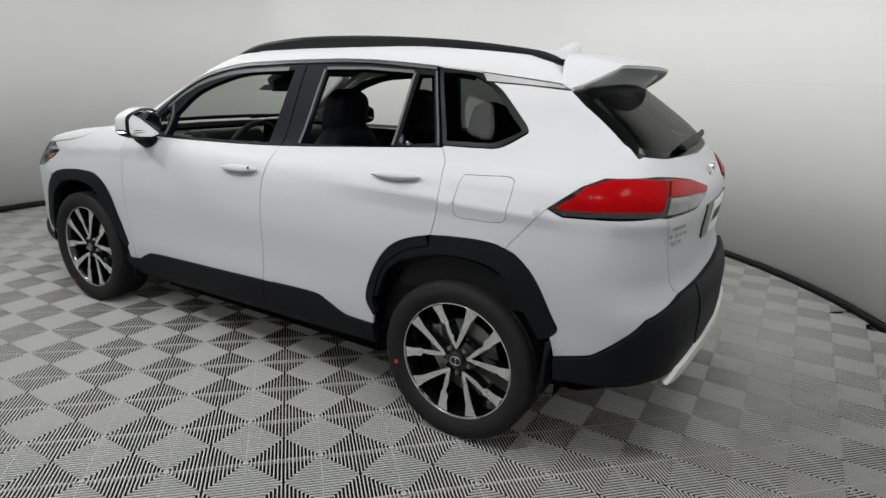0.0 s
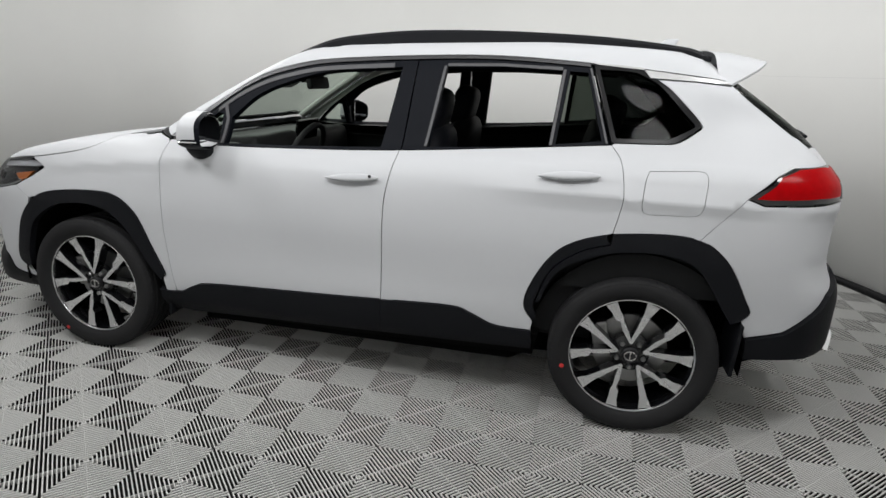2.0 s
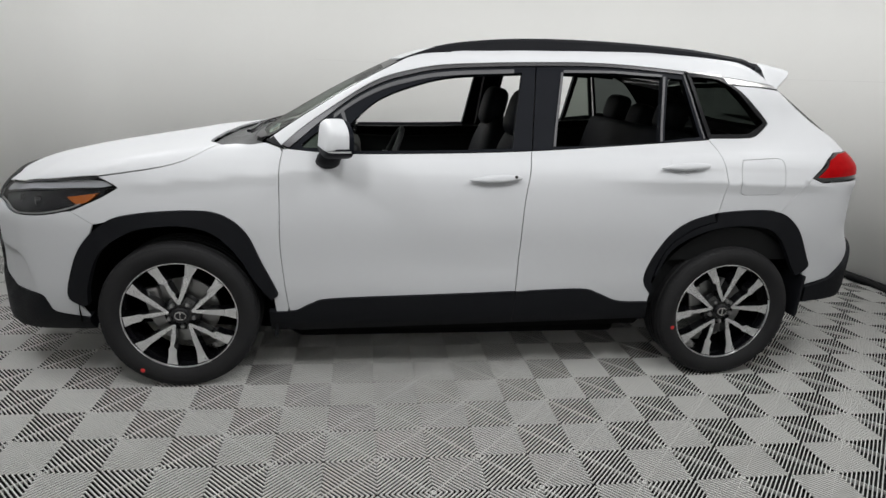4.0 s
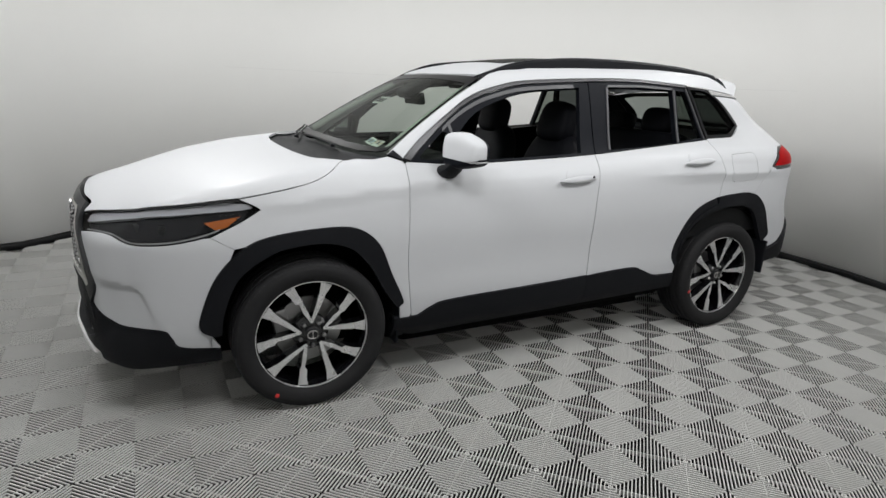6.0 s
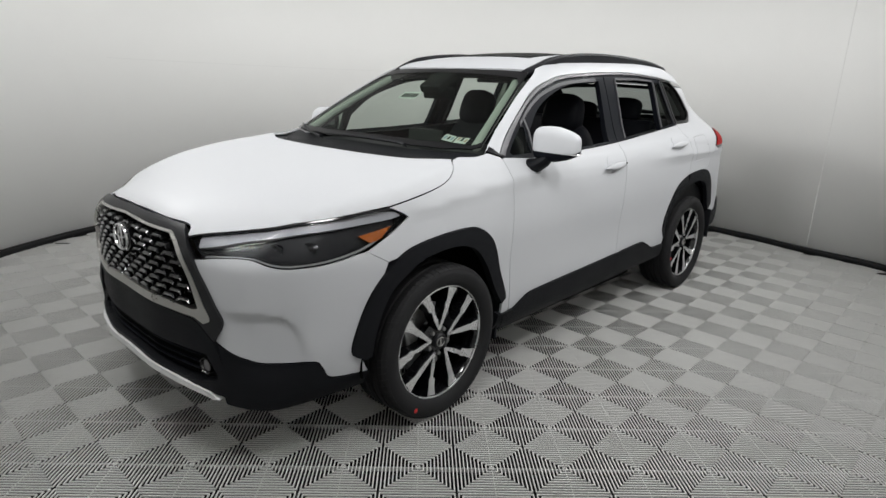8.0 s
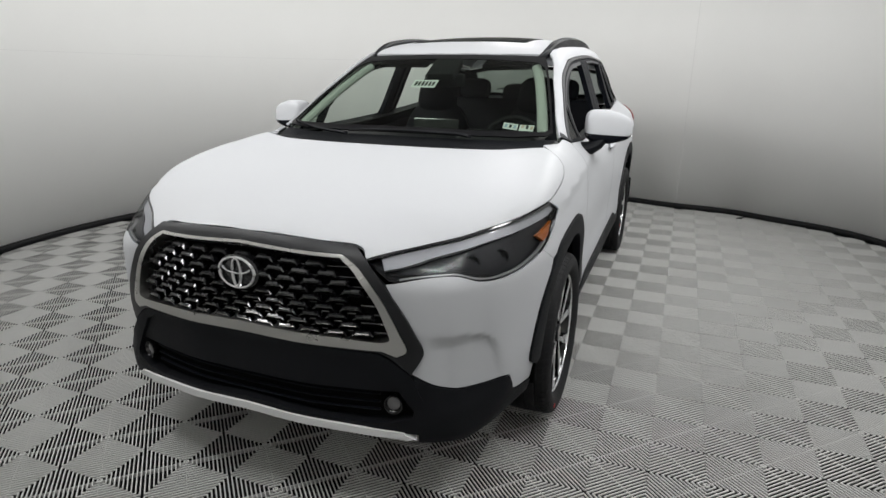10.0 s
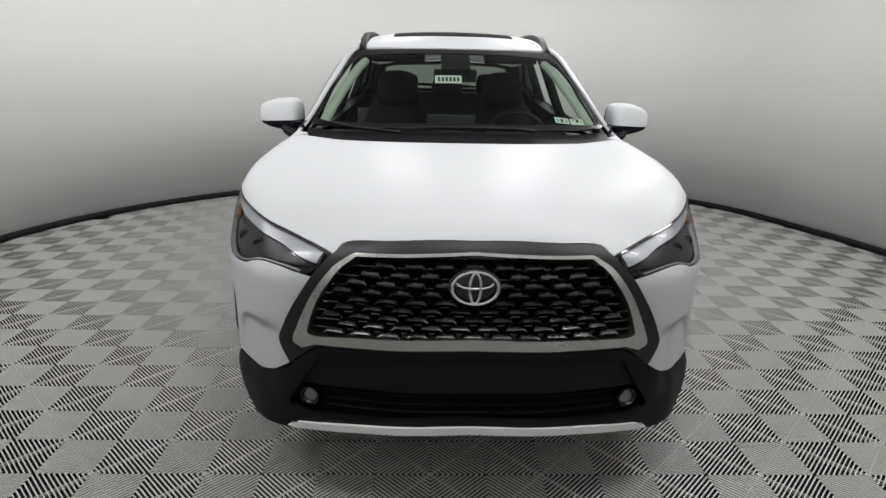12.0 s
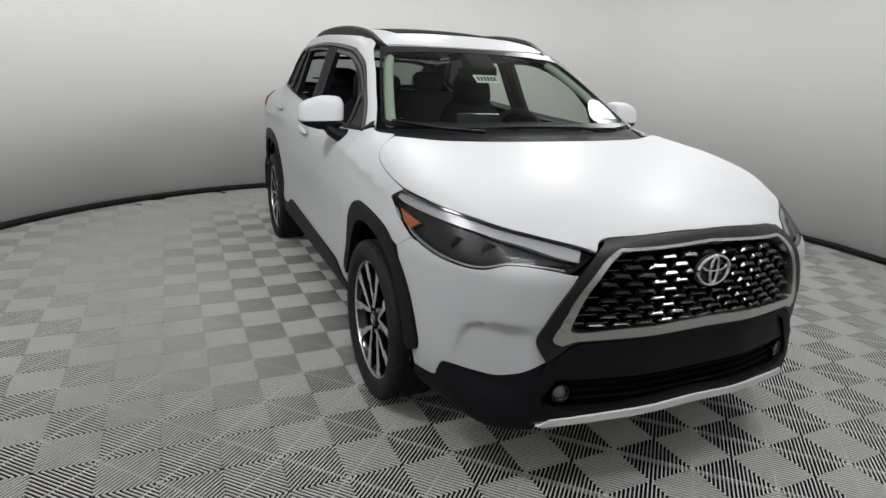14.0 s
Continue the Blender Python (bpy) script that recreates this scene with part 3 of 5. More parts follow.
# bonnet, roof, windshield, tailgate
HOOD_REAR = bend([(1.133, .720), (1.18, .62), (1.222, .51), (1.247, .264), (1.252, 0)])
HOOD = [(x, y) for x, y, _ in LAMP_TOP] + [(x, y) for x, y, _ in HOOD_SIDE] + HOOD_REAR[1:]
HOOD_FRONT = bend([(2.226, 0), (2.207, .244), (2.168, .395), (2.196, .440)])
sheet("bonnet", ABOVE, HOOD_FRONT[:-1] + HOOD + [(x, -y) for x, y in (HOOD_FRONT[:-1] + HOOD)[::-1] if y > 1e-6], PAINT, car, "white bonnet", step=.022, gap=.0018)
WS_SIDE = bend([(.935, 1.130), (.773, 1.243), (.557, 1.378), (.350, 1.492), (.262, 1.528), (.10, 1.563), (-.155, 1.586), (-.419, 1.597), (-.934, 1.586), (-1.322, 1.566), (-1.512, 1.545)])
ROOF_SIDE = CHROME_LINE + [(-1.547, 1.490), (-1.514, 1.535)] + WS_SIDE[::-1][1:] + [(.872, 1.120)]
sheet("roof_side", SIDE, ROOF_SIDE, PAINT, car, "white roof side and windshield pillar", sides=LR, step=.022)
WS_Y = bend([(.255, .505), (.10, .50), (-.5, .505), (-1.0, .50), (-1.505, .445)])
ROOF = [(.372, 0), (.364, .25), (.330, .505)] + WS_Y[1:] + [(-1.53, .30), (-1.55, 0)]
SUNROOF = [(.10, .36), (.12, 0), (.10, -.36), (-.30, -.37), (-.30, .37)]
roof = sheet("roof_panel", ABOVE, ROOF + [(x, -y) for x, y in ROOF[::-1] if y > 1e-6], PAINT, car, "white roof with a closed sunroof", step=.03, holes=(SUNROOF,))
sheet("sunroof", ABOVE, SUNROOF, PRIVACY, roof[0], "dark glass sunroof", off=.003, gap=.004)
WS_EDGE = [(1.035, 0), (1.030, .35), (1.010, .56), (.965, .690), (.925, .715), (.773, .672), (.557, .606), (.400, .556), (.344, .535), (.370, .25), (.376, 0)]
WS_INNER = [(1.000, 0), (.995, .35), (.972, .53), (.940, .674), (.900, .697), (.77, .660), (.557, .594), (.460, .560), (.418, .515), (.422, .25), (.424, 0)]
mirrored = lambda pts: pts + [(x, -y) for x, y in pts[::-1] if y > 1e-6]
windshield = sheet("windshield", ABOVE, mirrored(WS_INNER), WINDSHIELD, car, "faintly green tinted windshield glass", off=-.004, deep=.002, gap=0)
sheet("windshield_border", ABOVE, mirrored(WS_EDGE), FRAME_BLACK, car, "black printed border of the windshield", off=-.003, deep=.006, gap=.001, holes=(mirrored(WS_INNER),))
COWL = [(x - .002, y) for x, y in HOOD_REAR[::-1]] + [(1.10, .715), (1.03, .735), (.95, .735), (1.010, .575), (1.035, .35), (1.040, 0)]
sheet("cowl", ABOVE, mirrored(COWL), CLADDING, car, "black plastic cowl below the windshield", off=-.022, deep=.03)
sheet("cowl_corner", SIDE, [(.935, 1.128), (.872, 1.106), (.850, 1.100), (.868, 1.119), (.90, 1.150)], CLADDING, car, "black corner piece", off=.003, sides=LR, step=.02)
REAR_GLASS = both(bend([(0, 1.190), (.30, 1.196), (.50, 1.204), (.600, 1.214), (.622, 1.224)]) + [(skin(x, z)[0].y + .014, z) for x, z in ((-1.830, 1.250), (-1.745, 1.318), (-1.660, 1.379), (-1.605, 1.424))] + [(.45, 1.445), (0, 1.462)])
sheet("rear_window", BACK, REAR_GLASS, REAR_PRIVACY, car, "dark tinted rear window", off=-.005, deep=.004)
GATE = [(0, 1.186), (.50, 1.200), (.625, 1.213)] + bend([(.655, 1.205), (.668, 1.170), (.672, 1.153)]) + [(.620, 1.146), (.526, 1.137), (.382, 1.117), (.243, 1.082), (.235, 1.070), (.305, 1.054), (.429, 1.021)] + GATE_SEAM + [(.386, .712), (0, .715)]
FRIT = both(bend([(0, 1.184), (.30, 1.190), (.50, 1.198), (.610, 1.208), (.640, 1.220)]) + [(skin(x, z)[0].y + .030, z) for x, z in ((-1.830, 1.250), (-1.745, 1.318), (-1.660, 1.379), (-1.605, 1.424))] + [(.45, 1.450), (0, 1.467)])
FRIT_IN = both([(0, 1.215), (.30, 1.221), (.50, 1.229), (.585, 1.245)] + [(skin(x, z)[0].y - .045, z) for x, z in ((-1.800, 1.275), (-1.745, 1.318), (-1.660, 1.379), (-1.625, 1.405))] + [(.43, 1.425), (0, 1.440)])
sheet("rear_window_border", BACK, FRIT, FRAME_BLACK, car, "black printed border of the rear window", off=-.009, deep=.002, gap=0, holes=(FRIT_IN,), step=.02)
gate = sheet("tailgate", BACK, both(GATE), PAINT, car, "white tailgate", step=.03)

# plastic cladding
sheet("front_arch_trim", SIDE, ARCH_F + ARCH_F_IN, CLADDING, car, "black wheel arch trim", off=.016, deep=.035, sides=LR, step=.02, swell=.007)
ARCH_R_DOOR = [p for p in ARCH_R if p[0] > -1.186]
for name, loop in (("rear_arch_trim", [p for p in ARCH_R if p[0] < -1.186] + [p for p in ARCH_R_IN if p[0] < -.93] + bend([(-.905, .53), (-.96, .68), (-1.07, .772), (-1.184, .812)])),
                   ("door_arch_trim", ARCH_R_DOOR + bend([(-1.183, .814), (-1.07, .774), (-.959, .682), (-.904, .532), (-.918, .462)]))):
    sheet(name, SIDE, loop, CLADDING, car, "black wheel arch trim", off=.010, deep=.028, sides=LR, step=.018, swell=.005)
for doors, loop in ((front_doors, sill_between(-.2195, .92) + [(-.2199, .460), (-.2200, .290), (.3, .272), (.80, .250), (.850, .262)]),
                    (rear_doors, [(-.2208, .4602)] + sill_between(-.2215, -.91) + [(-.905, .310), (-.60, .300), (-.2208, .290)])):
    for d, s in zip(doors, LR):
        sheet("sill_trim", SIDE, loop, CLADDING, d, "black lower door cladding", off=.014, deep=.04, sides=(s,), step=.025, swell=.004, gap=.0006)
# reaches low and near-black to fill in the shade below the sills
sheet("rocker", SIDE, [(.92, .34), (.90, .195), (0, .185), (-.91, .205), (-.93, .36)], DARK, car, "dark rocker below the doors, lowered to deepen the shade", off=-.03, deep=.05, sides=LR, step=.05)
CLAW = bend([(2.176, .600, .512), (2.140, .671, .468), (2.092, .730, .445), (2.02, .785, .438), (1.919, .831, .434), (1.889, .838, .398), (1.856, .842, .352), (1.705, .852, .334)])
sheet("bumper_trim", CORNER, CLAW + [(1.70, .84, .240), (1.85, .81, .225), (2.05, .73, .232), (2.165, .61, .260)], CLADDING, car, "black front bumper corner trim", off=.016, deep=.05, sides=LR, step=.02, swell=.012)
TAIL_TRIM = [(-1.733, .872, .474), (-1.868, .859, .511), (-1.950, .825, .581), (-2.022, .768, .655)] + [tuple(lay(v3(-1, y, z), v3(-1, 0, 0))) for y, z in ((.560, .705), (.386, .709), (.386, .425))] + [(-2.105, .62, .420), (-2.06, .74, .415), (-1.90, .845, .402), (-1.80, .86, .395), (-1.74, .872, .388)]
sheet("rear_bumper_trim", TAIL_CORNER, TAIL_TRIM, CLADDING, car, "black rear bumper trim", off=.020, deep=.05, sides=LR, step=.025, swell=.003)
sheet("rear_bumper_middle", BACK, both([(0, .712), (.400, .709), (.400, .425), (0, .425)]), CLADDING, car, "black rear bumper middle", off=.022, deep=.05, step=.03)
sheet("rear_skid", BACK, both([(0, .470), (.42, .468), (.60, .440), (.66, .395), (.60, .395), (.42, .425), (0, .428)]), SILVER_PAINT, car, "silver lower rear bumper plate", off=.036, deep=.03, step=.03)

# nose: trim frame, bright frame, middle panel
TRIM_OUT = [(0, .927), (.244, .921), (.398, .907), (.445, .875), (.492, .832)] + bend([(.520, .800), (.570, .724), (.606, .655), (.627, .592), (.592, .520)]) + [(.525, .576), (.49, .592), (0, .603)]
BRIGHT_OUT = [(0, .902), (.365, .888)] + bend([(.385, .880), (.437, .847), (.502, .770), (.554, .668), (.578, .603), (.548, .580)]) + [(.500, .597), (0, .606)]
BRIGHT_IN = [(0, .893), (.362, .879)] + bend([(.372, .873), (.420, .838), (.484, .754), (.522, .660), (.524, .636), (.496, .628)]) + [(.35, .636), (0, .645)]
sheet("grille_surround", FRONT, both(TRIM_OUT), SATIN_DARK, car, "dark grey grille surround", off=.012, deep=.04, holes=(both(BRIGHT_OUT),), step=.02, gap=.001)
sheet("grille_frame", FRONT, both(BRIGHT_OUT), SATIN_SILVER, car, "satin silver grille frame", off=.017, deep=.05, holes=(both(BRIGHT_IN),), step=.015, gap=.001, swell=.004)
sheet("grille_back", FRONT, both([(0, .91), (.40, .89), (.56, .66), (.55, .60), (0, .62)]), DARK, car, "black backing of the grille", off=-.035, deep=.004, step=.04)
MIDDLE = [(0, .606), (.487, .590), (.525, .572), (.588, .522), (.600, .500), (.640, .40), (.630, .308), (.545, .314), (0, .347)]
RECESS = [(0, .583), (.455, .570), (.500, .548), (.560, .455), (.600, .395), (.598, .372), (.52, .350), (.43, .346), (0, .368)]
sheet("bumper_middle", FRONT, both(MIDDLE), CLADDING, car, "black front bumper middle", off=.020, deep=.05, holes=(both(RECESS),), step=.02, swell=.008)
sheet("plate_panel", FRONT, both([(0, .586), (.46, .573), (.505, .550), (.565, .455), (0, .455)]), CLADDING, car, "flat black panel below the grille", off=.004, deep=.03, step=.03, swell=.004)
sheet("intake_back", FRONT, both([(0, .462), (.575, .462), (.62, .39), (.60, .33), (0, .34)]), DARK, car, "black backing of the lower intake", off=-.03, deep=.004, step=.04)
sheet("skid_plate", FRONT, both(bend([(0, .352), (.30, .343), (.545, .326), (.575, .317), (.608, .298)]) + bend([(.575, .293), (.54, .299), (.30, .314), (0, .323)])), SILVER_PAINT, car, "silver strip along the front bumper's lower edge", off=.030, deep=.05, step=.018, swell=.008)


# ---- windows, pillars and bright strips ----
CHROME_LOW = bend([(.830, 1.103), (.607, 1.289), (.456, 1.381), (.301, 1.435), (.095, 1.473), (-.339, 1.500), (-.675, 1.506), (-1.037, 1.487)])
F_OPEN = bend([(.566, 1.214), (.450, 1.318), (.297, 1.387), (.092, 1.441), (-.232, 1.468)]) + [(-.180, 1.129), (.20, 1.112), (.575, 1.100)]
R_OPEN = [(-.432, 1.478), (-.62, 1.482), (-.925, 1.473), (-.898, 1.172), (-.60, 1.152), (-.386, 1.141)]
FIXED = [(-.955, 1.471), (-1.028, 1.467), (-1.108, 1.203), (-.926, 1.181)]
low_belt = lambda a, b: [(x, z + .002) for x, z in BELT_LINE if min(a, b) < x < max(a, b)]
F_FRAME = [p for p in CHROME_LOW if p[0] > -.295] + [(-.298, 1.496), (-.272, 1.124)] + low_belt(-.265, .83)[::-1]
R_FRAME = [(-.303, 1.496)] + [p for p in CHROME_LOW if p[0] < -.31] + [(-1.043, 1.484), (-1.138, 1.192)] + low_belt(-1.13, -.28)[::-1] + [(-.277, 1.125)]
CORNER_PANE = [(.780, 1.120), (.640, 1.232), (.614, 1.230), (.610, 1.110), (.765, 1.108)]
for d, s in zip(front_doors, LR):
    sheet("window_frame", SIDE, F_FRAME, SATIN_BLACK, d, "satin black window frame and pillar cover", off=-.004, deep=.03, sides=(s,), holes=(F_OPEN, CORNER_PANE), step=.02, gap=.001)
    line = [p for p in CHROME_LOW if -.215 < p[0] < .66]
    sheet("weather_strip", SIDE, [(x, z - .012) for x, z in line] + [(x, z - .030) for x, z in line[::-1]], GREY_STRIP, d, "grey window channel", off=.000, deep=.006, sides=(s,), step=.02, gap=0)
    sheet("quarter_bar", SIDE, [(.612, 1.268), (.598, 1.280), (.575, 1.205), (.582, 1.100), (.596, 1.100), (.590, 1.205)], GREY_STRIP, d, "grey bar before the mirror", off=.001, deep=.01, sides=(s,), step=.02, gap=0)
    sheet("quarter_light", SIDE, CORNER_PANE, WINDSHIELD, d, "small green front corner glass", off=-.006, deep=.003, sides=(s,), step=.02, gap=-.003)
for d, s in zip(rear_doors, LR):
    sheet("window_frame", SIDE, R_FRAME, SATIN_BLACK, d, "satin black window frame and pillar cover", off=-.004, deep=.03, sides=(s,), holes=(R_OPEN, FIXED), step=.02, gap=.001)
    sheet("fixed_window", SIDE, FIXED, PRIVACY, d, "dark fixed window pane", off=-.008, deep=.003, sides=(s,), gap=-.006)
    sheet("weather_strip", SIDE, [(-.435, 1.487), (-.675, 1.493), (-.925, 1.484), (-.925, 1.472), (-.675, 1.481), (-.435, 1.475)], GREY_STRIP, d, "grey window channel", off=.000, deep=.006, sides=(s,), step=.02, gap=0)
    sheet("division_bar", SIDE, [(-.928, 1.474), (-.940, 1.474), (-.913, 1.178), (-.902, 1.176)], GREY_STRIP, d, "bright division bar", off=.003, deep=.014, sides=(s,), step=.02, gap=0)
    sheet("window_channel", SIDE, [(-.432, 1.476), (-.420, 1.476), (-.374, 1.142), (-.386, 1.142)], GREY_STRIP, d, "bright window channel", off=.001, deep=.014, sides=(s,), step=.02, gap=0)
    sheet("pillar_bar", SIDE, [(-1.033, 1.484), (-1.041, 1.484), (-1.133, 1.195), (-1.125, 1.195)], GREY_STRIP, d, "grey bar along the door edge", off=.001, deep=.01, sides=(s,), step=.02, gap=0)
longer = lambda pts: [(x if x > -1.2 else -1.2 + (x + 1.2) * 1.12, z) for x, z in pts]
Q_OUT = longer([(-1.050, 1.494), (-1.150, 1.492)] + bend([(-1.235, 1.484), (-1.270, 1.462), (-1.328, 1.419), (-1.420, 1.325), (-1.452, 1.280), (-1.444, 1.262), (-1.376, 1.212), (-1.34, 1.204)]) + [(-1.148, 1.198)])
Q_IN = longer([(-1.072, 1.479), (-1.150, 1.478)] + bend([(-1.214, 1.472), (-1.245, 1.458), (-1.305, 1.420), (-1.395, 1.318), (-1.430, 1.278), (-1.420, 1.262), (-1.352, 1.224), (-1.32, 1.219)]) + [(-1.163, 1.215)])
for q, s in zip(quarters, (-1, 1)):
    sheet("quarter_window_frame", SIDE, Q_OUT, FRAME_BLACK, q, "black quarter window surround", off=.001, deep=.02, sides=(s,), holes=(Q_IN,), step=.018, gap=.001)
    sheet("quarter_window", SIDE, Q_IN, QUARTER_PRIVACY, q, "dark tinted quarter window", off=-.006, deep=.004, sides=(s,), gap=-.004)
    sheet("quarter_trim", SIDE, [(-1.045, 1.500), (-1.279, 1.480), (-1.549, 1.451), (-1.596, 1.431), (-1.45, 1.441), (-1.272, 1.449), (-1.240, 1.487), (-1.150, 1.494)], WEDGE_GREY, q, "satin grey wedge behind the quarter window", off=.004, deep=.012, sides=(s,), step=.018)
strip = [p for p in CHROME_LINE if p[0] > -1.04]
sheet("roof_strip", SIDE, strip + [p for p in CHROME_LOW[::-1]], DARK_SATIN, car, "dark satin strip above the side windows", off=.002, deep=.014, sides=LR, step=.014, gap=.002)

# a ledge from each window sill into the cabin, and the door cards below it
for s in LR:
    pts = [(x, z) for x, z in BELT_LINE if x > -1.14]
    verts, faces = [], []
    for x, z in pts:
        p, n = skin(x, z + .004)
        for k, q in enumerate((p, p - n * .085)):
            verts.append((q.x, q.y * s, z - .004 - .006 * k))
    faces = [(2 * i, 2 * i + 1, 2 * i + 3, 2 * i + 2) for i in range(len(pts) - 1)]
    raw("window_ledge", verts, faces, TRIM, car, "black inner window ledge", smooth=False)
sheet("door_card", SIDE, [(.86, 1.085), (.2, 1.085), (-.27, 1.108), (-1.15, 1.176), (-1.15, .30), (.86, .30)], TRIM, car, "black inner door panels", off=-.088, deep=.004, sides=LR, step=.06)
sheet("headliner", ABOVE, mirrored([(.26, 0), (.25, .44), (.10, .50), (-1.45, .44), (-1.50, 0)]), LINER, car, "pale cloth headliner", off=-.045, deep=.004, step=.06)
sheet("pillar_trim", SIDE, [(.83, 1.105), (.75, 1.175), (.607, 1.275), (.456, 1.375), (.301, 1.445), (.095, 1.482), (.10, 1.545), (.262, 1.510), (.350, 1.474), (.557, 1.360), (.773, 1.226), (.90, 1.135)], LINER, car, "pale cloth windshield pillar trim", off=-.034, deep=.004, sides=LR, step=.03)
for s in LR:
    line = [(x, y - .030, float(lay(v3(x, y - .03, .72), v3(0, 0, 1))[2]) - .040) for x, y in ((.90, .690), (.77, .655), (.66, .622), (.557, .590), (.46, .556), (.40, .530))]
    part("pillar_cover", tube(bmesh.new(), [(x, y * s, z) for x, y, z in line], .026, 10, flat=.8), LINER, car, "pale windshield pillar cover", smooth=True)
sheet("roof_lining", SIDE, [(.10, 1.472), (-.675, 1.500), (-1.20, 1.478), (-1.20, 1.54), (-.675, 1.57), (.10, 1.545)], TRIM, car, "dark lining along the roof edge", off=-.05, deep=.004, sides=LR, step=.04)
sheet("cargo_lining", SIDE, [(-1.30, 1.46), (-1.58, 1.42), (-1.82, 1.24), (-1.82, .60), (-1.0, .60), (-1.15, 1.18), (-1.38, 1.19), (-1.47, 1.28)], TRIM, car, "dark load space lining", off=-.05, deep=.004, sides=LR, step=.05)

# spoiler
rows = []
for k in range(33):
    y = -.572 + 1.144 * k / 32
    u = abs(y) / .572
    xa = -1.530 - .02 * u ** 6 + .02 * u ** 2 * (1 - u ** 4)
    za = float(TOP(xa) - TOP_DROP(xa) * (abs(y) / .75) ** 2.2) - .012 * u ** 8 - .075 * ease(.82, 1.0, u)
    xb = -1.790 + .09 * u ** 2.2 + .110 * ease(.75, 1, u)
    zb = 1.538 - .012 * u ** 2 - .088 * ease(.72, 1.0, u)
    rows.append([(xa, y, za + .004), (.6 * xa + .4 * xb, y, .58 * za + .42 * zb + .014 * (1 - u ** 4)), (.2 * xa + .8 * xb, y, .2 * za + .8 * zb + .008 * (1 - u ** 4)), (xb, y, zb), (xb + .004, y, zb - .012),
                 (xb + .05, y, zb - .035 * (1 - .7 * u)), (xb + .11 * (1 - .8 * u), y, zb - .060 * (1 - .8 * u)), (-1.668 + .068 * u ** 2, y, 1.462 - .034 * u ** 2)])
verts = [p for r in rows for p in r]
n = len(rows[0])
faces = [(i * n + j, i * n + j + 1, (i + 1) * n + j + 1, (i + 1) * n + j) for i in range(len(rows) - 1) for j in range(n - 1)]
spoiler = raw("spoiler", verts, faces, PAINT, car, "white roof spoiler over the rear window")
spoiler.data.set_sharp_from_angle(angle=.7)
bm = bmesh.new()
rows = []
for k in range(9):
    u = k / 8
    front, back, half = -1.275 - .105 * u ** .8, -1.415 - .022 * u, .024 * (1 - .72 * u) * (1 if k else 1.25)
    z = float(TOP(-1.36)) - .008 + .050 * u
    ring = []
    for i in range(20):
        a = 2 * math.pi * i / 20
        ring.append(bm.verts.new(((front + back) / 2 + (front - back) / 2 * math.cos(a), half * math.sin(a) * (1 if math.cos(a) > -.5 else .7), z)))
    rows.append(ring)
for a, b in zip(rows, rows[1:]):
    for i in range(20):
        bm.faces.new((a[i], a[(i + 1) % 20], b[(i + 1) % 20], b[i]))
bm.faces.new(rows[-1])
bmesh.ops.recalc_face_normals(bm, faces=bm.faces[:])
part("antenna_fin", bm, PAINT, car, "white shark fin antenna", smooth=True)

# roof rails
for s in LR:
    line = bend([(.355, 1.500, .500), (.265, 1.536, .520), (.115, 1.584, .528), (-.10, 1.613, .530), (-.338, 1.627, .530), (-.68, 1.628, .528), (-1.07, 1.613, .518), (-1.382, 1.583, .492), (-1.47, 1.563, .476), (-1.520, 1.540, .462)], 5)
    verts, faces = [], []
    for i, (x, z, y) in enumerate(line):
        w = .021 * min(1, .35 + .65 * min(i, len(line) - 1 - i) / 5)
        zr = float(TOP(x) - TOP_DROP(x) * (y / .75) ** 2.2) - .012
        for dy, dz in ((-w, zr), (-w, max(zr, z - .012)), (-w * .6, z), (w * .6, z), (w, max(zr, z - .012)), (w, zr - .02)):
            verts.append((x, s * (y + dy), dz))
    for i in range(len(line) - 1):
        for j in range(5):
            faces.append((6 * i + j, 6 * i + j + 1, 6 * i + j + 7, 6 * i + j + 6)[::s])
    rail = raw("roof_rail", verts, faces, CLADDING, car, "black roof rail")
    rail.data.set_sharp_from_angle(angle=.5)


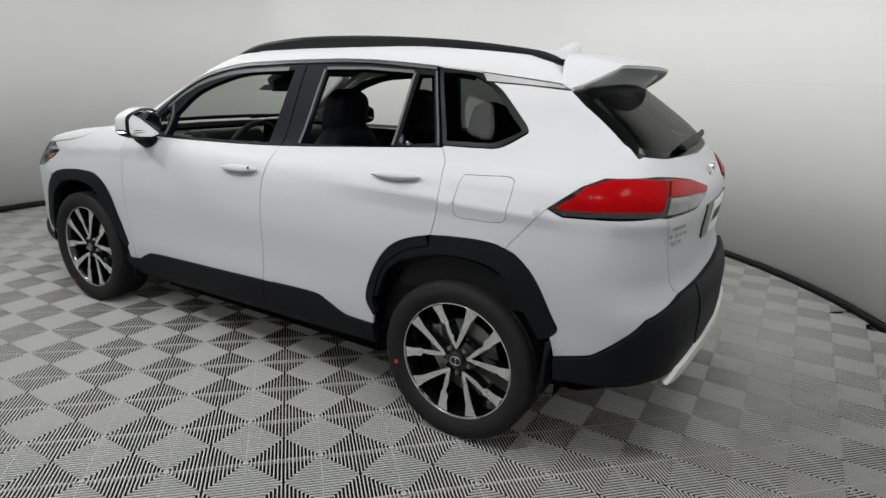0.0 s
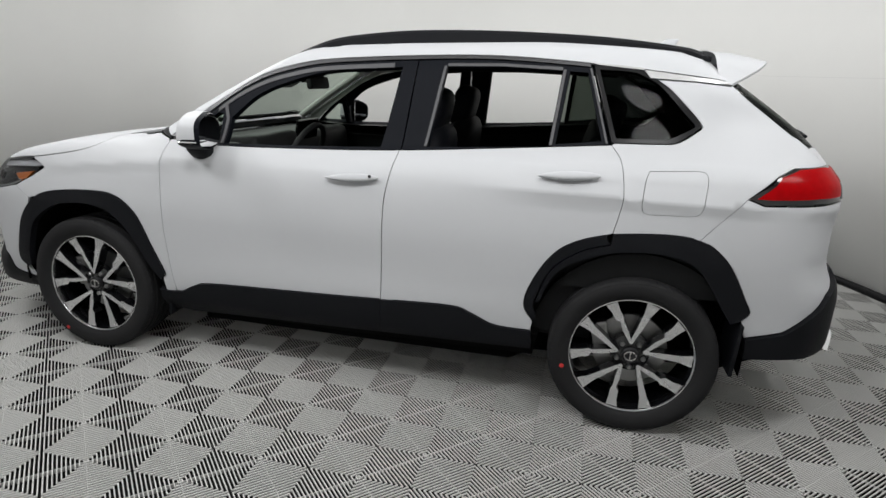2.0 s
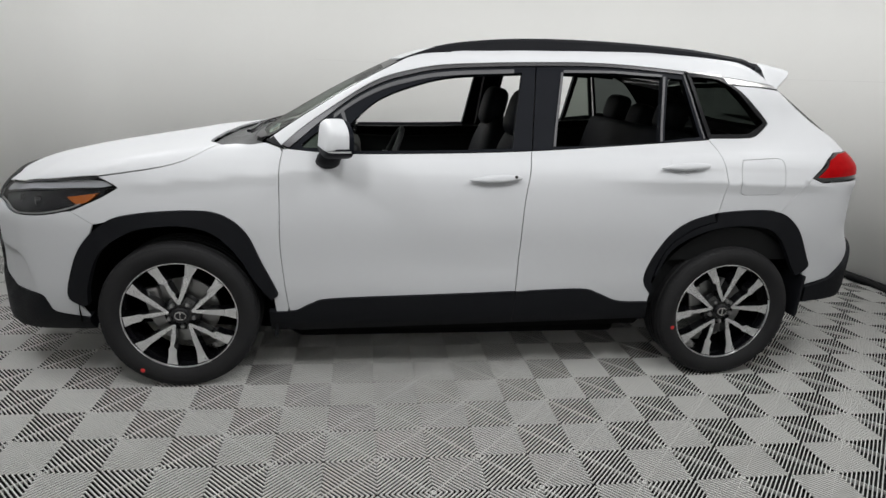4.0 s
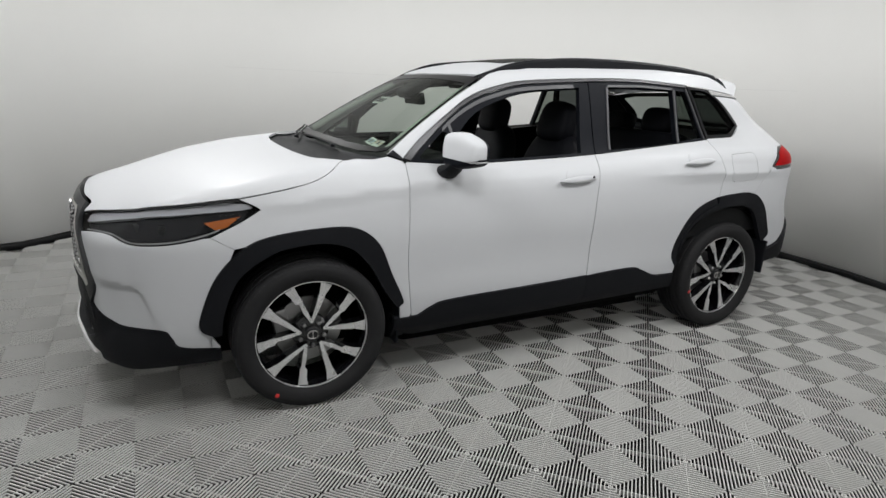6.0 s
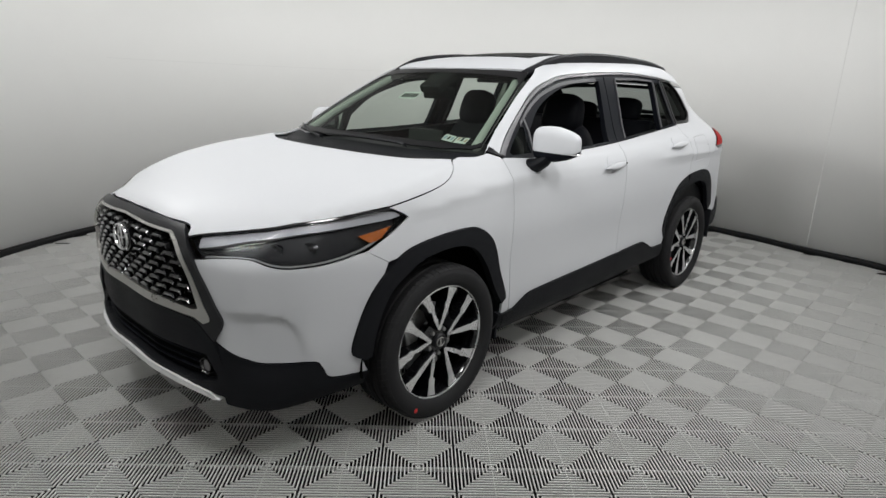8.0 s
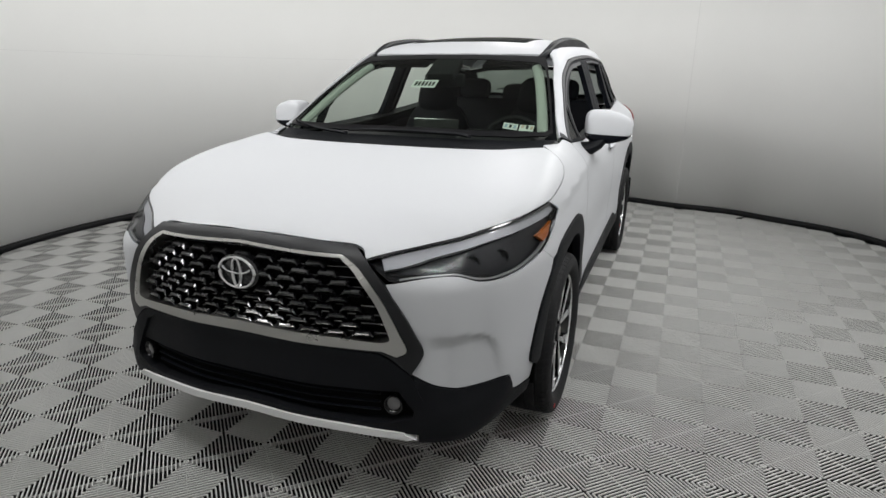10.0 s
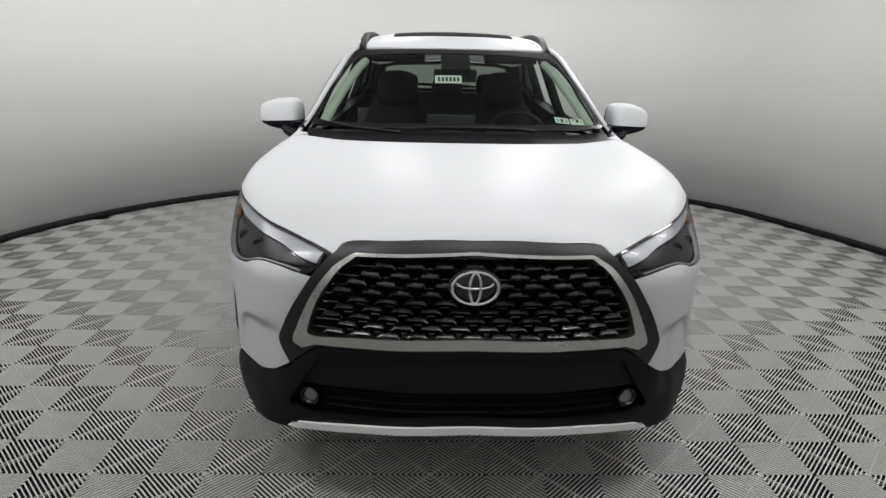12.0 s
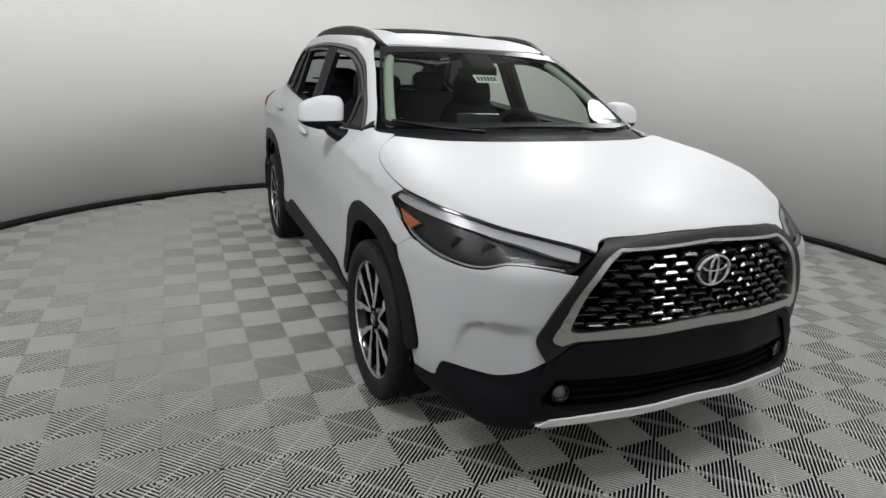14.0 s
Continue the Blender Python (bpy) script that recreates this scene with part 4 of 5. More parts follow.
# ---- headlamps ----
LAMP = LAMP_TOP + [(1.530, .869, .927)] + LAMP_LOW + [(2.200, .520, .826)]
for s in LR:
    lamp = sheet("headlamp", CORNER, LAMP, LAMP_BLACK, car, "headlamp with a black bezel and clear lens", off=-.030, deep=-.026, sides=(s,), step=.02, gap=-.002)[0]
    sheet("daytime_lamp", CORNER, [(x, y, z - .008) for x, y, z in LAMP_TOP[1:-1]] + [(1.575, .860, .950), (1.555, .866, .934), (1.60, .862, .926), (1.72, .840, .918), (1.947, .738, .890), (2.069, .617, .868), (2.184, .500, .850)], LAMP_GREY, lamp, "silver light guide along the lamp's upper edge", off=-.013, deep=.014, sides=(s,), step=.015, gap=0)
    sheet("turn_reflector", CORNER, [(1.745, .853, .880), (1.66, .862, .893), (1.606, .867, .902), (1.659, .872, .862), (1.700, .870, .849)], AMBER, lamp, "amber side reflector", off=-.008, deep=.012, sides=(s,), step=.012, gap=0)
    low = LAMP_LOW
    sheet("bright_edge", CORNER, [(x, y, z + .014) for x, y, z in low[4:]] + [(x, y, z + .007) for x, y, z in low[4:][::-1]], WEDGE_GREY, lamp, "bright line along the lamp's lower edge", off=-.006, deep=.01, sides=(s,), step=.02, gap=0)
    sheet("inner_bezel", CORNER, [(2.176, .515, .838), (2.06, .640, .856), (1.95, .735, .872), (1.80, .825, .885), (1.72, .858, .852), (1.85, .848, .815), (1.97, .805, .812), (2.03, .750, .818), (2.08, .680, .840)], LAMP_BLACK, lamp, "black inner bezel", off=-.022, deep=.01, sides=(s,), step=.02, gap=0)
    for at, r in (((1.975, .745, .840), .024), ((1.865, .815, .843), .022)):
        p = lay(v3(at[0] - .2, at[1] * .7, at[2]), v3(.766, .643, 0)) * (1, s, 1)
        bm = spin(bmesh.new(), [(-.075, r * 1.2), (-.030, r * 1.2), (-.028, r), (-.034, r * .8), (-.028, r * .5), (-.026, 0)], 20, "x")
        bmesh.ops.transform(bm, matrix=Matrix.Translation(p - v3(.012, .006 * s, 0)) @ pose(0, 0, 0, 0, 0, 22 * s), verts=bm.verts[:])
        part("projector", bm, GLOSS_BLACK, lamp, "round projector lens", smooth=True)
    cover = sheet("lens", CORNER, LAMP, LENS, lamp, "clear lamp cover", off=.001, deep=.008, sides=(s,), step=.02, gap=.0025)[0]
    sheet("seal", CORNER, [(x, y, z - .001) for x, y, z in LAMP_TOP] + [(x, y, z - .009) for x, y, z in LAMP_TOP[::-1]], GLOSS_BLACK, lamp, "black upper edge of the lamp", off=.002, deep=.008, sides=(s,), step=.02, gap=0)

# ---- tail lamps ----
for s in LR:
    lamp = sheet("tail_lamp", TAIL_CORNER, [(-1.654, .870, 1.029), (-1.757, .820, 1.112), (-1.819, .774, 1.142), (-1.921, .719, 1.146), (-1.981, .620, 1.144), (-2.012, .526, 1.135), (-2.046, .382, 1.115), (-2.085, .243, 1.080), (-2.091, .305, 1.056), (-2.086, .429, 1.023), (-2.024, .695, 1.019), (-1.909, .827, 1.021), (-1.714, .870, 1.008)], GLOSS_BLACK, car, "red tail lamp with a black border", off=.001, deep=.012, sides=(s,), step=.02, gap=.0015)[0]
    sheet("red_lens", TAIL_CORNER, [(-1.685, .868, 1.030), (-1.770, .812, 1.100), (-1.830, .768, 1.131), (-1.921, .719, 1.138), (-1.997, .600, 1.134), (-2.013, .672, 1.082), (-2.012, .712, 1.040), (-1.909, .827, 1.042), (-1.735, .866, 1.030)], RED, lamp, "bright red lens", off=.008, deep=.008, sides=(s,), step=.015, gap=0, swell=.003)
    sheet("gate_lens", TAIL_CORNER, [(-2.003, .582, 1.133), (-2.014, .520, 1.129), (-2.046, .382, 1.109), (-2.083, .252, 1.078), (-2.090, .290, 1.064), (-2.019, .655, 1.084)], RED_DARK, lamp, "dark red lens on the tailgate", off=.007, deep=.008, sides=(s,), step=.015, gap=0)
    sheet("reverse_lens", TAIL_CORNER, [(-2.019, .655, 1.079), (-2.090, .292, 1.060), (-2.085, .429, 1.029), (-2.022, .690, 1.026)], CLEAR_GREY, lamp, "clear grey reversing lens", off=.006, deep=.008, sides=(s,), step=.015, gap=0)

# ---- grille ----
grille_in = np.array(drawn(FRONT, both(BRIGHT_IN)))


def wing_mesh():
    """One gloss black grille bar: flat in the middle, its ends bent down."""
    bm = bmesh.new()
    line = [(-.036, -.010), (-.027, -.002), (-.023, .001), (.023, .001), (.027, -.002), (.036, -.010)]
    rows = []
    for u, v in line:
        thin = .0040 if abs(u) > .03 else .0085
        rows.append([bm.verts.new(q) for q in ((-.006, u, v + thin), (.010, u, v + thin * .75), (.018, u, v + thin * .1), (.014, u, v - thin * .8), (-.014, u, v - thin))])
    for a, b in zip(rows, rows[1:]):
        for i in range(4):
            bm.faces.new((a[i], b[i], b[i + 1], a[i + 1]))
    bm.faces.new(rows[0])
    bm.faces.new(rows[-1][::-1])
    bmesh.ops.recalc_face_normals(bm, faces=bm.faces[:])
    me = bpy.data.meshes.new("grille_bar")
    bm.to_mesh(me)
    bm.free()
    me.materials.append(GRILLE_BLACK)
    return me


grille = new("grille", bpy.data.meshes.new("grille"))
bm = bmesh.new()
for k in range(9):
    z = .655 + .029 * k
    half = [y for y in np.linspace(0, .55, 80) if within(grille_in, np.array([[y, z]]))[0]]
    if half:
        pts = []
        for y in np.linspace(-half[-1], half[-1], 30):
            pts.append(lay(v3(1, y, z), v3(1, 0, 0)) + v3(-.022, 0, -.008))
        tube(bm, pts, .0035, 6)
bpy_mesh = grille.data
bm.to_mesh(bpy_mesh)
bm.free()
bpy_mesh.materials.append(GLOSS_BLACK)
grille.parent = car
tagged(grille, "gloss black grille of staggered bars")
wing = wing_mesh()
pitch_y, pitch_z = .0905, .0268
for r in range(10):
    z = .650 + pitch_z * r
    for c in range(-7, 8):
        y = (c + (.5 if r % 2 else 0)) * pitch_y * (1 + .06 * (r / 9 - .5))
        if not within(grille_in, np.array([[abs(y) + .030, z + .006], [max(abs(y) - .03, 0), z - .004]])).all() or ((y / .078) ** 2 + ((z - .806) / .058) ** 2 < 1):
            continue
        p = lay(v3(1, y, z), v3(1, 0, 0))
        n = outward(p)
        bar = new("grille_bar", wing)
        bar.parent = grille
        bar.matrix_local = Matrix.Translation(p - n * .012) @ pose(0, 0, 0, 0, 0, math.degrees(math.atan2(n[1], n[0])))
# oval badge in plain shapes
badge = part("badge_plate", spin(bmesh.new(), [(-.03, .0), (-.03, .074), (.004, .074), (.008, .068), (.009, 0)], 40, "x"), GLOSS_BLACK, car, "black oval badge plate", smooth=True)
badge.location, badge.scale = (2.282, 0, .808), (1, 1.06, .78)
bm = bmesh.new()
for ry, rz, cz in ((.064, .064, 0),):
    tube(bm, [(.012, ry * math.cos(a), cz + rz * math.sin(a)) for a in (2 * math.pi * k / 40 for k in range(41))], .0058, 8, caps=False)
tube(bm, [(.013, .050 * math.cos(a), .022 + .024 * math.sin(a)) for a in (math.pi + math.pi * k / 16 for k in range(17))], .005, 8)
tube(bm, [(.013, .015 * math.cos(a), .060 * math.sin(a)) for a in (2 * math.pi * k / 32 for k in range(33))], .0050, 8, caps=False)
part("badge", bm, CHROME, badge, "bright oval badge", smooth=True)

# lower intake: slats and fog lamps
for k in range(3):
    z = .382 + .028 * k
    bm = bmesh.new()
    tube(bm, [lay(v3(1, y, z), v3(1, 0, 0)) + v3(-.018, 0, 0) for y in np.linspace(-.485, .485, 32)], .0060, 8, flat=.55)
    part("intake_slat", bm, SATIN_BLACK, car, smooth=True)
for s in LR:
    p = lay(v3(1, .534, .410), v3(1, 0, 0)) * (1, s, 1)
    bm = spin(bmesh.new(), [(-.03, .036), (.002, .032), (.003, .029), (-.004, .026), (-.006, .024)], 24, "x")
    bmesh.ops.transform(bm, matrix=Matrix.Translation(p) @ pose(0, 0, 0, 0, 0, 14 * s), verts=bm.verts[:])
    ring = part("fog_lamp", bm, GLOSS_BLACK, car, "round fog lamp", smooth=True)
    bm = spin(bmesh.new(), [(-.012, .025), (-.006, .022), (-.002, .013), (-.001, 0)], 24, "x")
    bmesh.ops.transform(bm, matrix=Matrix.Translation(p) @ pose(0, 0, 0, 0, 0, 14 * s), verts=bm.verts[:])
    part("lens", bm, CLEAR_GREY, ring, "clear ribbed lens", smooth=True)

# ---- wipers ----
for pts in ([(.955, -.672, 1.156), (1.00, -.58, 1.140), (1.058, -.46, 1.128), (1.095, -.33, 1.120), (1.11, -.27, 1.116)], [(1.075, -.285, 1.130), (1.068, -.10, 1.136), (1.068, .08, 1.136), (1.060, .30, 1.132), (1.075, .36, 1.125)]):
    arm = part("wiper", tube(bmesh.new(), [(x, y, z + .004) for x, y, z in pts], [.004, .007, .008, .009, .012], 8, flat=.7), CLADDING, car, "black wiper", smooth=True)
    part("blade", tube(bmesh.new(), [(x - .012, y, z - .004) for x, y, z in pts], .004, 6), RUBBER, arm, "rubber blade")

# ---- stickers inside the windshield ----
card = sheet("sticker", ABOVE, [(.700, -.112), (.700, .026), (.634, .026), (.634, -.112)], WHITE_CARD, car, "white paper sticker with a printed row", off=-.010, deep=.001, gap=0)[0]
for k in range(6):
    y = -.098 + .020 * k
    sheet("print", ABOVE, [(.686, y), (.686, y + .013), (.650, y + .013), (.650, y)], INK, card, off=-.0085, deep=.001, gap=0)
for n, (a, b, mat) in enumerate(((.478, .548, PALE_BLUE), (.556, .622, PALE_ORANGE))):
    card = sheet("inspection_sticker", ABOVE, [(.950, a), (.950 - .012 * n, b), (.907 - .012 * n, b - .004), (.907, a - .004)], WHITE_CARD, car, "small printed inspection sticker", off=-.010, deep=.001, gap=0)[0]
    for k in range(3):
        y = a + .006 + .021 * k
        sheet("print", ABOVE, [(.940 - .012 * n, y), (.940 - .012 * n, y + .012), (.917 - .012 * n, y + .012), (.917 - .012 * n, y)], (mat, INK, mat)[k], card, off=-.0085, deep=.001, gap=0)
sheet("toll_tag", ABOVE, [(.405, .452), (.405, .478), (.365, .470), (.365, .445)], WHITE_CARD, car, "small pale tag", off=-.010, deep=.001, gap=0)


# ---- door mirrors ----
for d, s in zip(front_doors, LR):
    shape = lambda x, y, z: (x * (1 - .12 * z), y, z * (1 - .34 * max(y * s, 0)) - .05 * y * s)
    swing = Matrix.Translation((.628, .86 * s, 0)) @ Matrix.Rotation(radians(17 * s), 4, "Z") @ Matrix.Translation((-.628, -.86 * s, 0))
    cut = dict(plane_no=(-1, .06 * s, 0), clear_outer=True)
    bm = blob(bmesh.new(), (.632, .926 * s, 1.164), (.070, .111, .078), 4.2, shape=shape, rings=20, sides=36)
    bmesh.ops.bisect_plane(bm, geom=bm.verts[:] + bm.edges[:] + bm.faces[:], plane_co=(.608, .922 * s, 0), **cut)
    bmesh.ops.bisect_plane(bm, geom=bm.verts[:] + bm.edges[:] + bm.faces[:], plane_co=(0, .922 * s, 1.126), plane_no=(0, -.05 * s, -1), clear_outer=True)
    bmesh.ops.transform(bm, matrix=swing, verts=bm.verts[:])
    shell = part("door_mirror", bm, PAINT, d, "white door mirror with a black lower half", smooth=True, split=1.0)
    bm = blob(bmesh.new(), (.632, .926 * s, 1.160), (.069, .110, .080), 4.2, shape=shape, rings=20, sides=36)
    bmesh.ops.bisect_plane(bm, geom=bm.verts[:] + bm.edges[:] + bm.faces[:], plane_co=(.588, .922 * s, 0), **cut)
    bmesh.ops.transform(bm, matrix=swing, verts=bm.verts[:])
    part("mirror_base", bm, SATIN_BLACK, shell, "black lower half and rim of the mirror", smooth=True, split=.9)
    bm = tube(bmesh.new(), [(.640, .905 * s, 1.112), (.652, .878 * s, 1.080), (.660, .850 * s, 1.058), (.662, .800 * s, 1.052)], [.046, .054, .054, .054], 14, flat=.62)
    part("mirror_foot", bm, CLADDING, shell, "black mirror foot", smooth=True)
    bm = blob(bmesh.new(), (.632, .928 * s, 1.122), (.071, .113, .006), 4.2, rings=8, sides=32)
    bmesh.ops.bisect_plane(bm, geom=bm.verts[:] + bm.edges[:] + bm.faces[:], plane_co=(.600, .922 * s, 0), **cut)
    bmesh.ops.transform(bm, matrix=swing, verts=bm.verts[:])
    part("mirror_strip", bm, CHROME, shell, "bright strip and turn signal of the mirror", smooth=True)
    bm = blob(bmesh.new(), (0, 0, 0), (.003, .100, .070), 3.0, rings=12, sides=32)
    bmesh.ops.transform(bm, matrix=swing @ pose(.612, .922 * s, 1.160, 0, 0, -29 * s), verts=bm.verts[:])
    part("mirror_glass", bm, MIRROR, shell, "mirror glass", smooth=True)

# ---- door handles ----
for doors, x, z, lock in ((front_doors, -.088, 1.000, True), (rear_doors, -.997, 1.065, False)):
    for d, s in zip(doors, LR):
        sheet("handle_cup", SIDE, CUP(x + .003, z + .003), PAINT, d, "hollow behind the handle", off=-.013, deep=.002, sides=(s,), step=.012, gap=-.002, swell=-.015)
        p, n = skin(x, z)
        q1, q2 = skin(x + .118, z - .004, .004), skin(x - .118, z + .010, .004)
        way = (q2[0] - q1[0]).normalized()
        up = n.cross(way).normalized()
        turn = Matrix((way, n, up)).transposed()
        bm = blob(bmesh.new(), (0, 0, 0), (.122, .018, .0185), 2.6, shape=lambda u, v, w: (u, v * (1 - .25 * u * u), w * (1 - .22 * u * u) * (1 if u > 0 else 1 - .55 * u * u)), rings=12, sides=36)
        m = Matrix.Translation(p + n * .020 - Vector((0, 0, .003))) @ turn.to_4x4()
        bmesh.ops.transform(bm, matrix=m, verts=bm.verts[:])
        if s < 0:
            bmesh.ops.transform(bm, matrix=Matrix.Diagonal((1, -1, 1, 1)), verts=bm.verts[:])
            bmesh.ops.reverse_faces(bm, faces=bm.faces[:])
        handle = part("door_handle", bm, PAINT, d, "white pull handle", smooth=True)
        if lock and s > 0:
            bm = bmesh.new()
            blob(bm, tuple(p + n * .0375 + way * .088), (.007, .003, .007), 2)
            part("key_lock", bm, INK, handle, "small key lock", smooth=True)

# ---- rear wiper, plate, badges ----
wiper_line = [lay(v3(-1, y, z), v3(-1, 0, 0)) + v3(-.022, 0, .010) for y, z in ((-.42, 1.245), (-.30, 1.240), (-.10, 1.232), (.06, 1.226), (.20, 1.222), (.30, 1.218))]
bm = tube(bmesh.new(), wiper_line, [.008, .014, .018, .024, .020, .010], 10, flat=.8)
part("rear_wiper", bm, CLADDING, car, "black rear wiper", smooth=True)
sheet("plate_holder", BACK, [(-.27, .87), (.27, .87), (.27, 1.01), (-.27, 1.01)], GLOSS_BLACK, gate[0], "black plate holder", off=.008, deep=.012, step=.05, gap=0)
sheet("number_plate", BACK, [(-.15, .872), (.15, .872), (.15, 1.005), (-.15, 1.005)], WHITE_CARD, gate[0], "plain pale number plate", off=.012, deep=.004, step=.05, gap=0)
for k in range(5):
    sheet("plate_print", BACK, [(-.11 + .048 * k, .915), (-.082 + .048 * k, .915), (-.082 + .048 * k, .965), (-.11 + .048 * k, .965)], INK, gate[0], off=.0135, deep=.001, step=.05, gap=0)
for k, (z, a, b) in enumerate(((.965, .55, .66), (.935, .52, .68), (.908, .56, .65))):
    for i in range(5 - k):
        y = a + (b - a) * i / (5 - k)
        sheet("badge_bar", BACK, [(y, z), (y + .015, z), (y + .015, z + .014), (y, z + .014)], CHROME, gate[0], "small bright badge bar", off=.004, deep=.004, step=.03, gap=0)
bm = spin(bmesh.new(), [(.0, .050), (-.008, .046), (-.008, .036), (0, .033)], 30, "x")
emblem = part("rear_badge", bm, CHROME, gate[0], "bright oval rear badge", smooth=True)
emblem.location, emblem.scale = tuple(lay(v3(-1, 0, 1.115), v3(-1, 0, 0)) + v3(-.004, 0, 0)), (1, 1.2, .8)

# ---- underside, wheel houses, mud flaps ----
# the underside hangs low and near-black to deepen the shade on the floor
bm = bmesh.new()
rows = []
for x, half, low, high in ((1.98, .50, .26, .70), (1.78, .55, .19, .74), (.90, .55, .145, .50), (.80, .70, .165, .35), (-.80, .70, .17, .35), (-.90, .55, .16, .50), (-1.75, .55, .19, .66), (-2.0, .50, .28, .62)):
    rows.append([bm.verts.new((x, y, z)) for y, z in ((-half, high), (-half, low), (half, low), (half, high))])
for p, q in zip(rows, rows[1:]):
    for i in range(4):
        bm.faces.new((p[i], p[(i + 1) % 4], q[(i + 1) % 4], q[i]))
bm.faces.new(rows[0])
bm.faces.new(rows[-1][::-1])
bmesh.ops.recalc_face_normals(bm, faces=bm.faces[:])
part("underside", bm, DARK, car, "dark underside of the car, lowered to deepen the shade")
for x in (1.32, -1.32):
    for s in LR:
        verts, faces = [], []
        for k in range(25):
            a = radians(-4 + 188 * k / 24)
            r = .425 + .02 * math.sin(a)
            for y in (.45, .862):
                verts.append((x + r * math.cos(a), y * s, .345 + r * math.sin(a)))
        verts.append((x, .45 * s, .345))
        faces = [(2 * k, 2 * k + 1, 2 * k + 3, 2 * k + 2) for k in range(24)] + [(50, 2 * k, 2 * k + 2) for k in range(24)]
        raw("wheel_house", verts, faces, DARK, car, "dark wheel house")
        rear = x < 0
        flap = box(bmesh.new(), (.016, .20 if rear else .15, .22 if rear else .24), pose(x - (.385 if rear else .420), (.800 if rear else .775) * s, .425 if rear else .345, 0, -3, 2 * s), .006)
        part("mud_flap", flap, CLADDING, car, "black mud flap")
sheet("sill_end", SIDE, [(.93, .37), (.93, .255), (.86, .25), (.84, .36)], CLADDING, car, "black end of the sill", off=.008, deep=.03, sides=LR, step=.02)


# ---- wheels ----
def spoke_outline(turn, sign, notch):
    """One spoke in the wheel's plane, from the hub to the rim."""
    c0, c1 = turn, turn + sign * radians(18.5)
    a = Vector((.052 * math.cos(c0), .052 * math.sin(c0)))
    b = Vector((.246 * math.cos(c1), .246 * math.sin(c1)))
    d = (b - a).normalized()
    n = Vector((-d.y, d.x)) * sign
    full = (b - a).length
    if notch:
        left = [(0, .004), (.35, .010), (.56, .007), (.63, .021), (.82, .023), (1, .034)]
        right = [(1, -.014), (.8, -.013), (.62, -.017), (.55, -.012), (.3, -.011), (0, -.008)]
    else:
        left = [(0, .004), (.4, .012), (.75, .015), (1, .028)]
        right = [(1, -.026), (.75, -.016), (.4, -.012), (0, -.008)]
    out = [a + d * (full * t) + n * w for t, w in left + right]
    return out


def extrude(bm, outline, low, high, taper=0.0):
    """A flat outline given depth along y."""
    mid = sum(outline, Vector((0, 0))) / len(outline)
    top = [bm.verts.new((p.x, high if not callable(high) else high(p.length), p.y)) for p in outline]
    bot = [bm.verts.new((p.x + (p.x - mid.x) * taper, low, p.y + (p.y - mid.y) * taper)) for p in outline]
    bm.faces.new(top)
    for i in range(len(outline)):
        j = (i + 1) % len(outline)
        bm.faces.new((top[i], top[j], bot[j], bot[i]))
    bm.faces.new(bot[::-1])


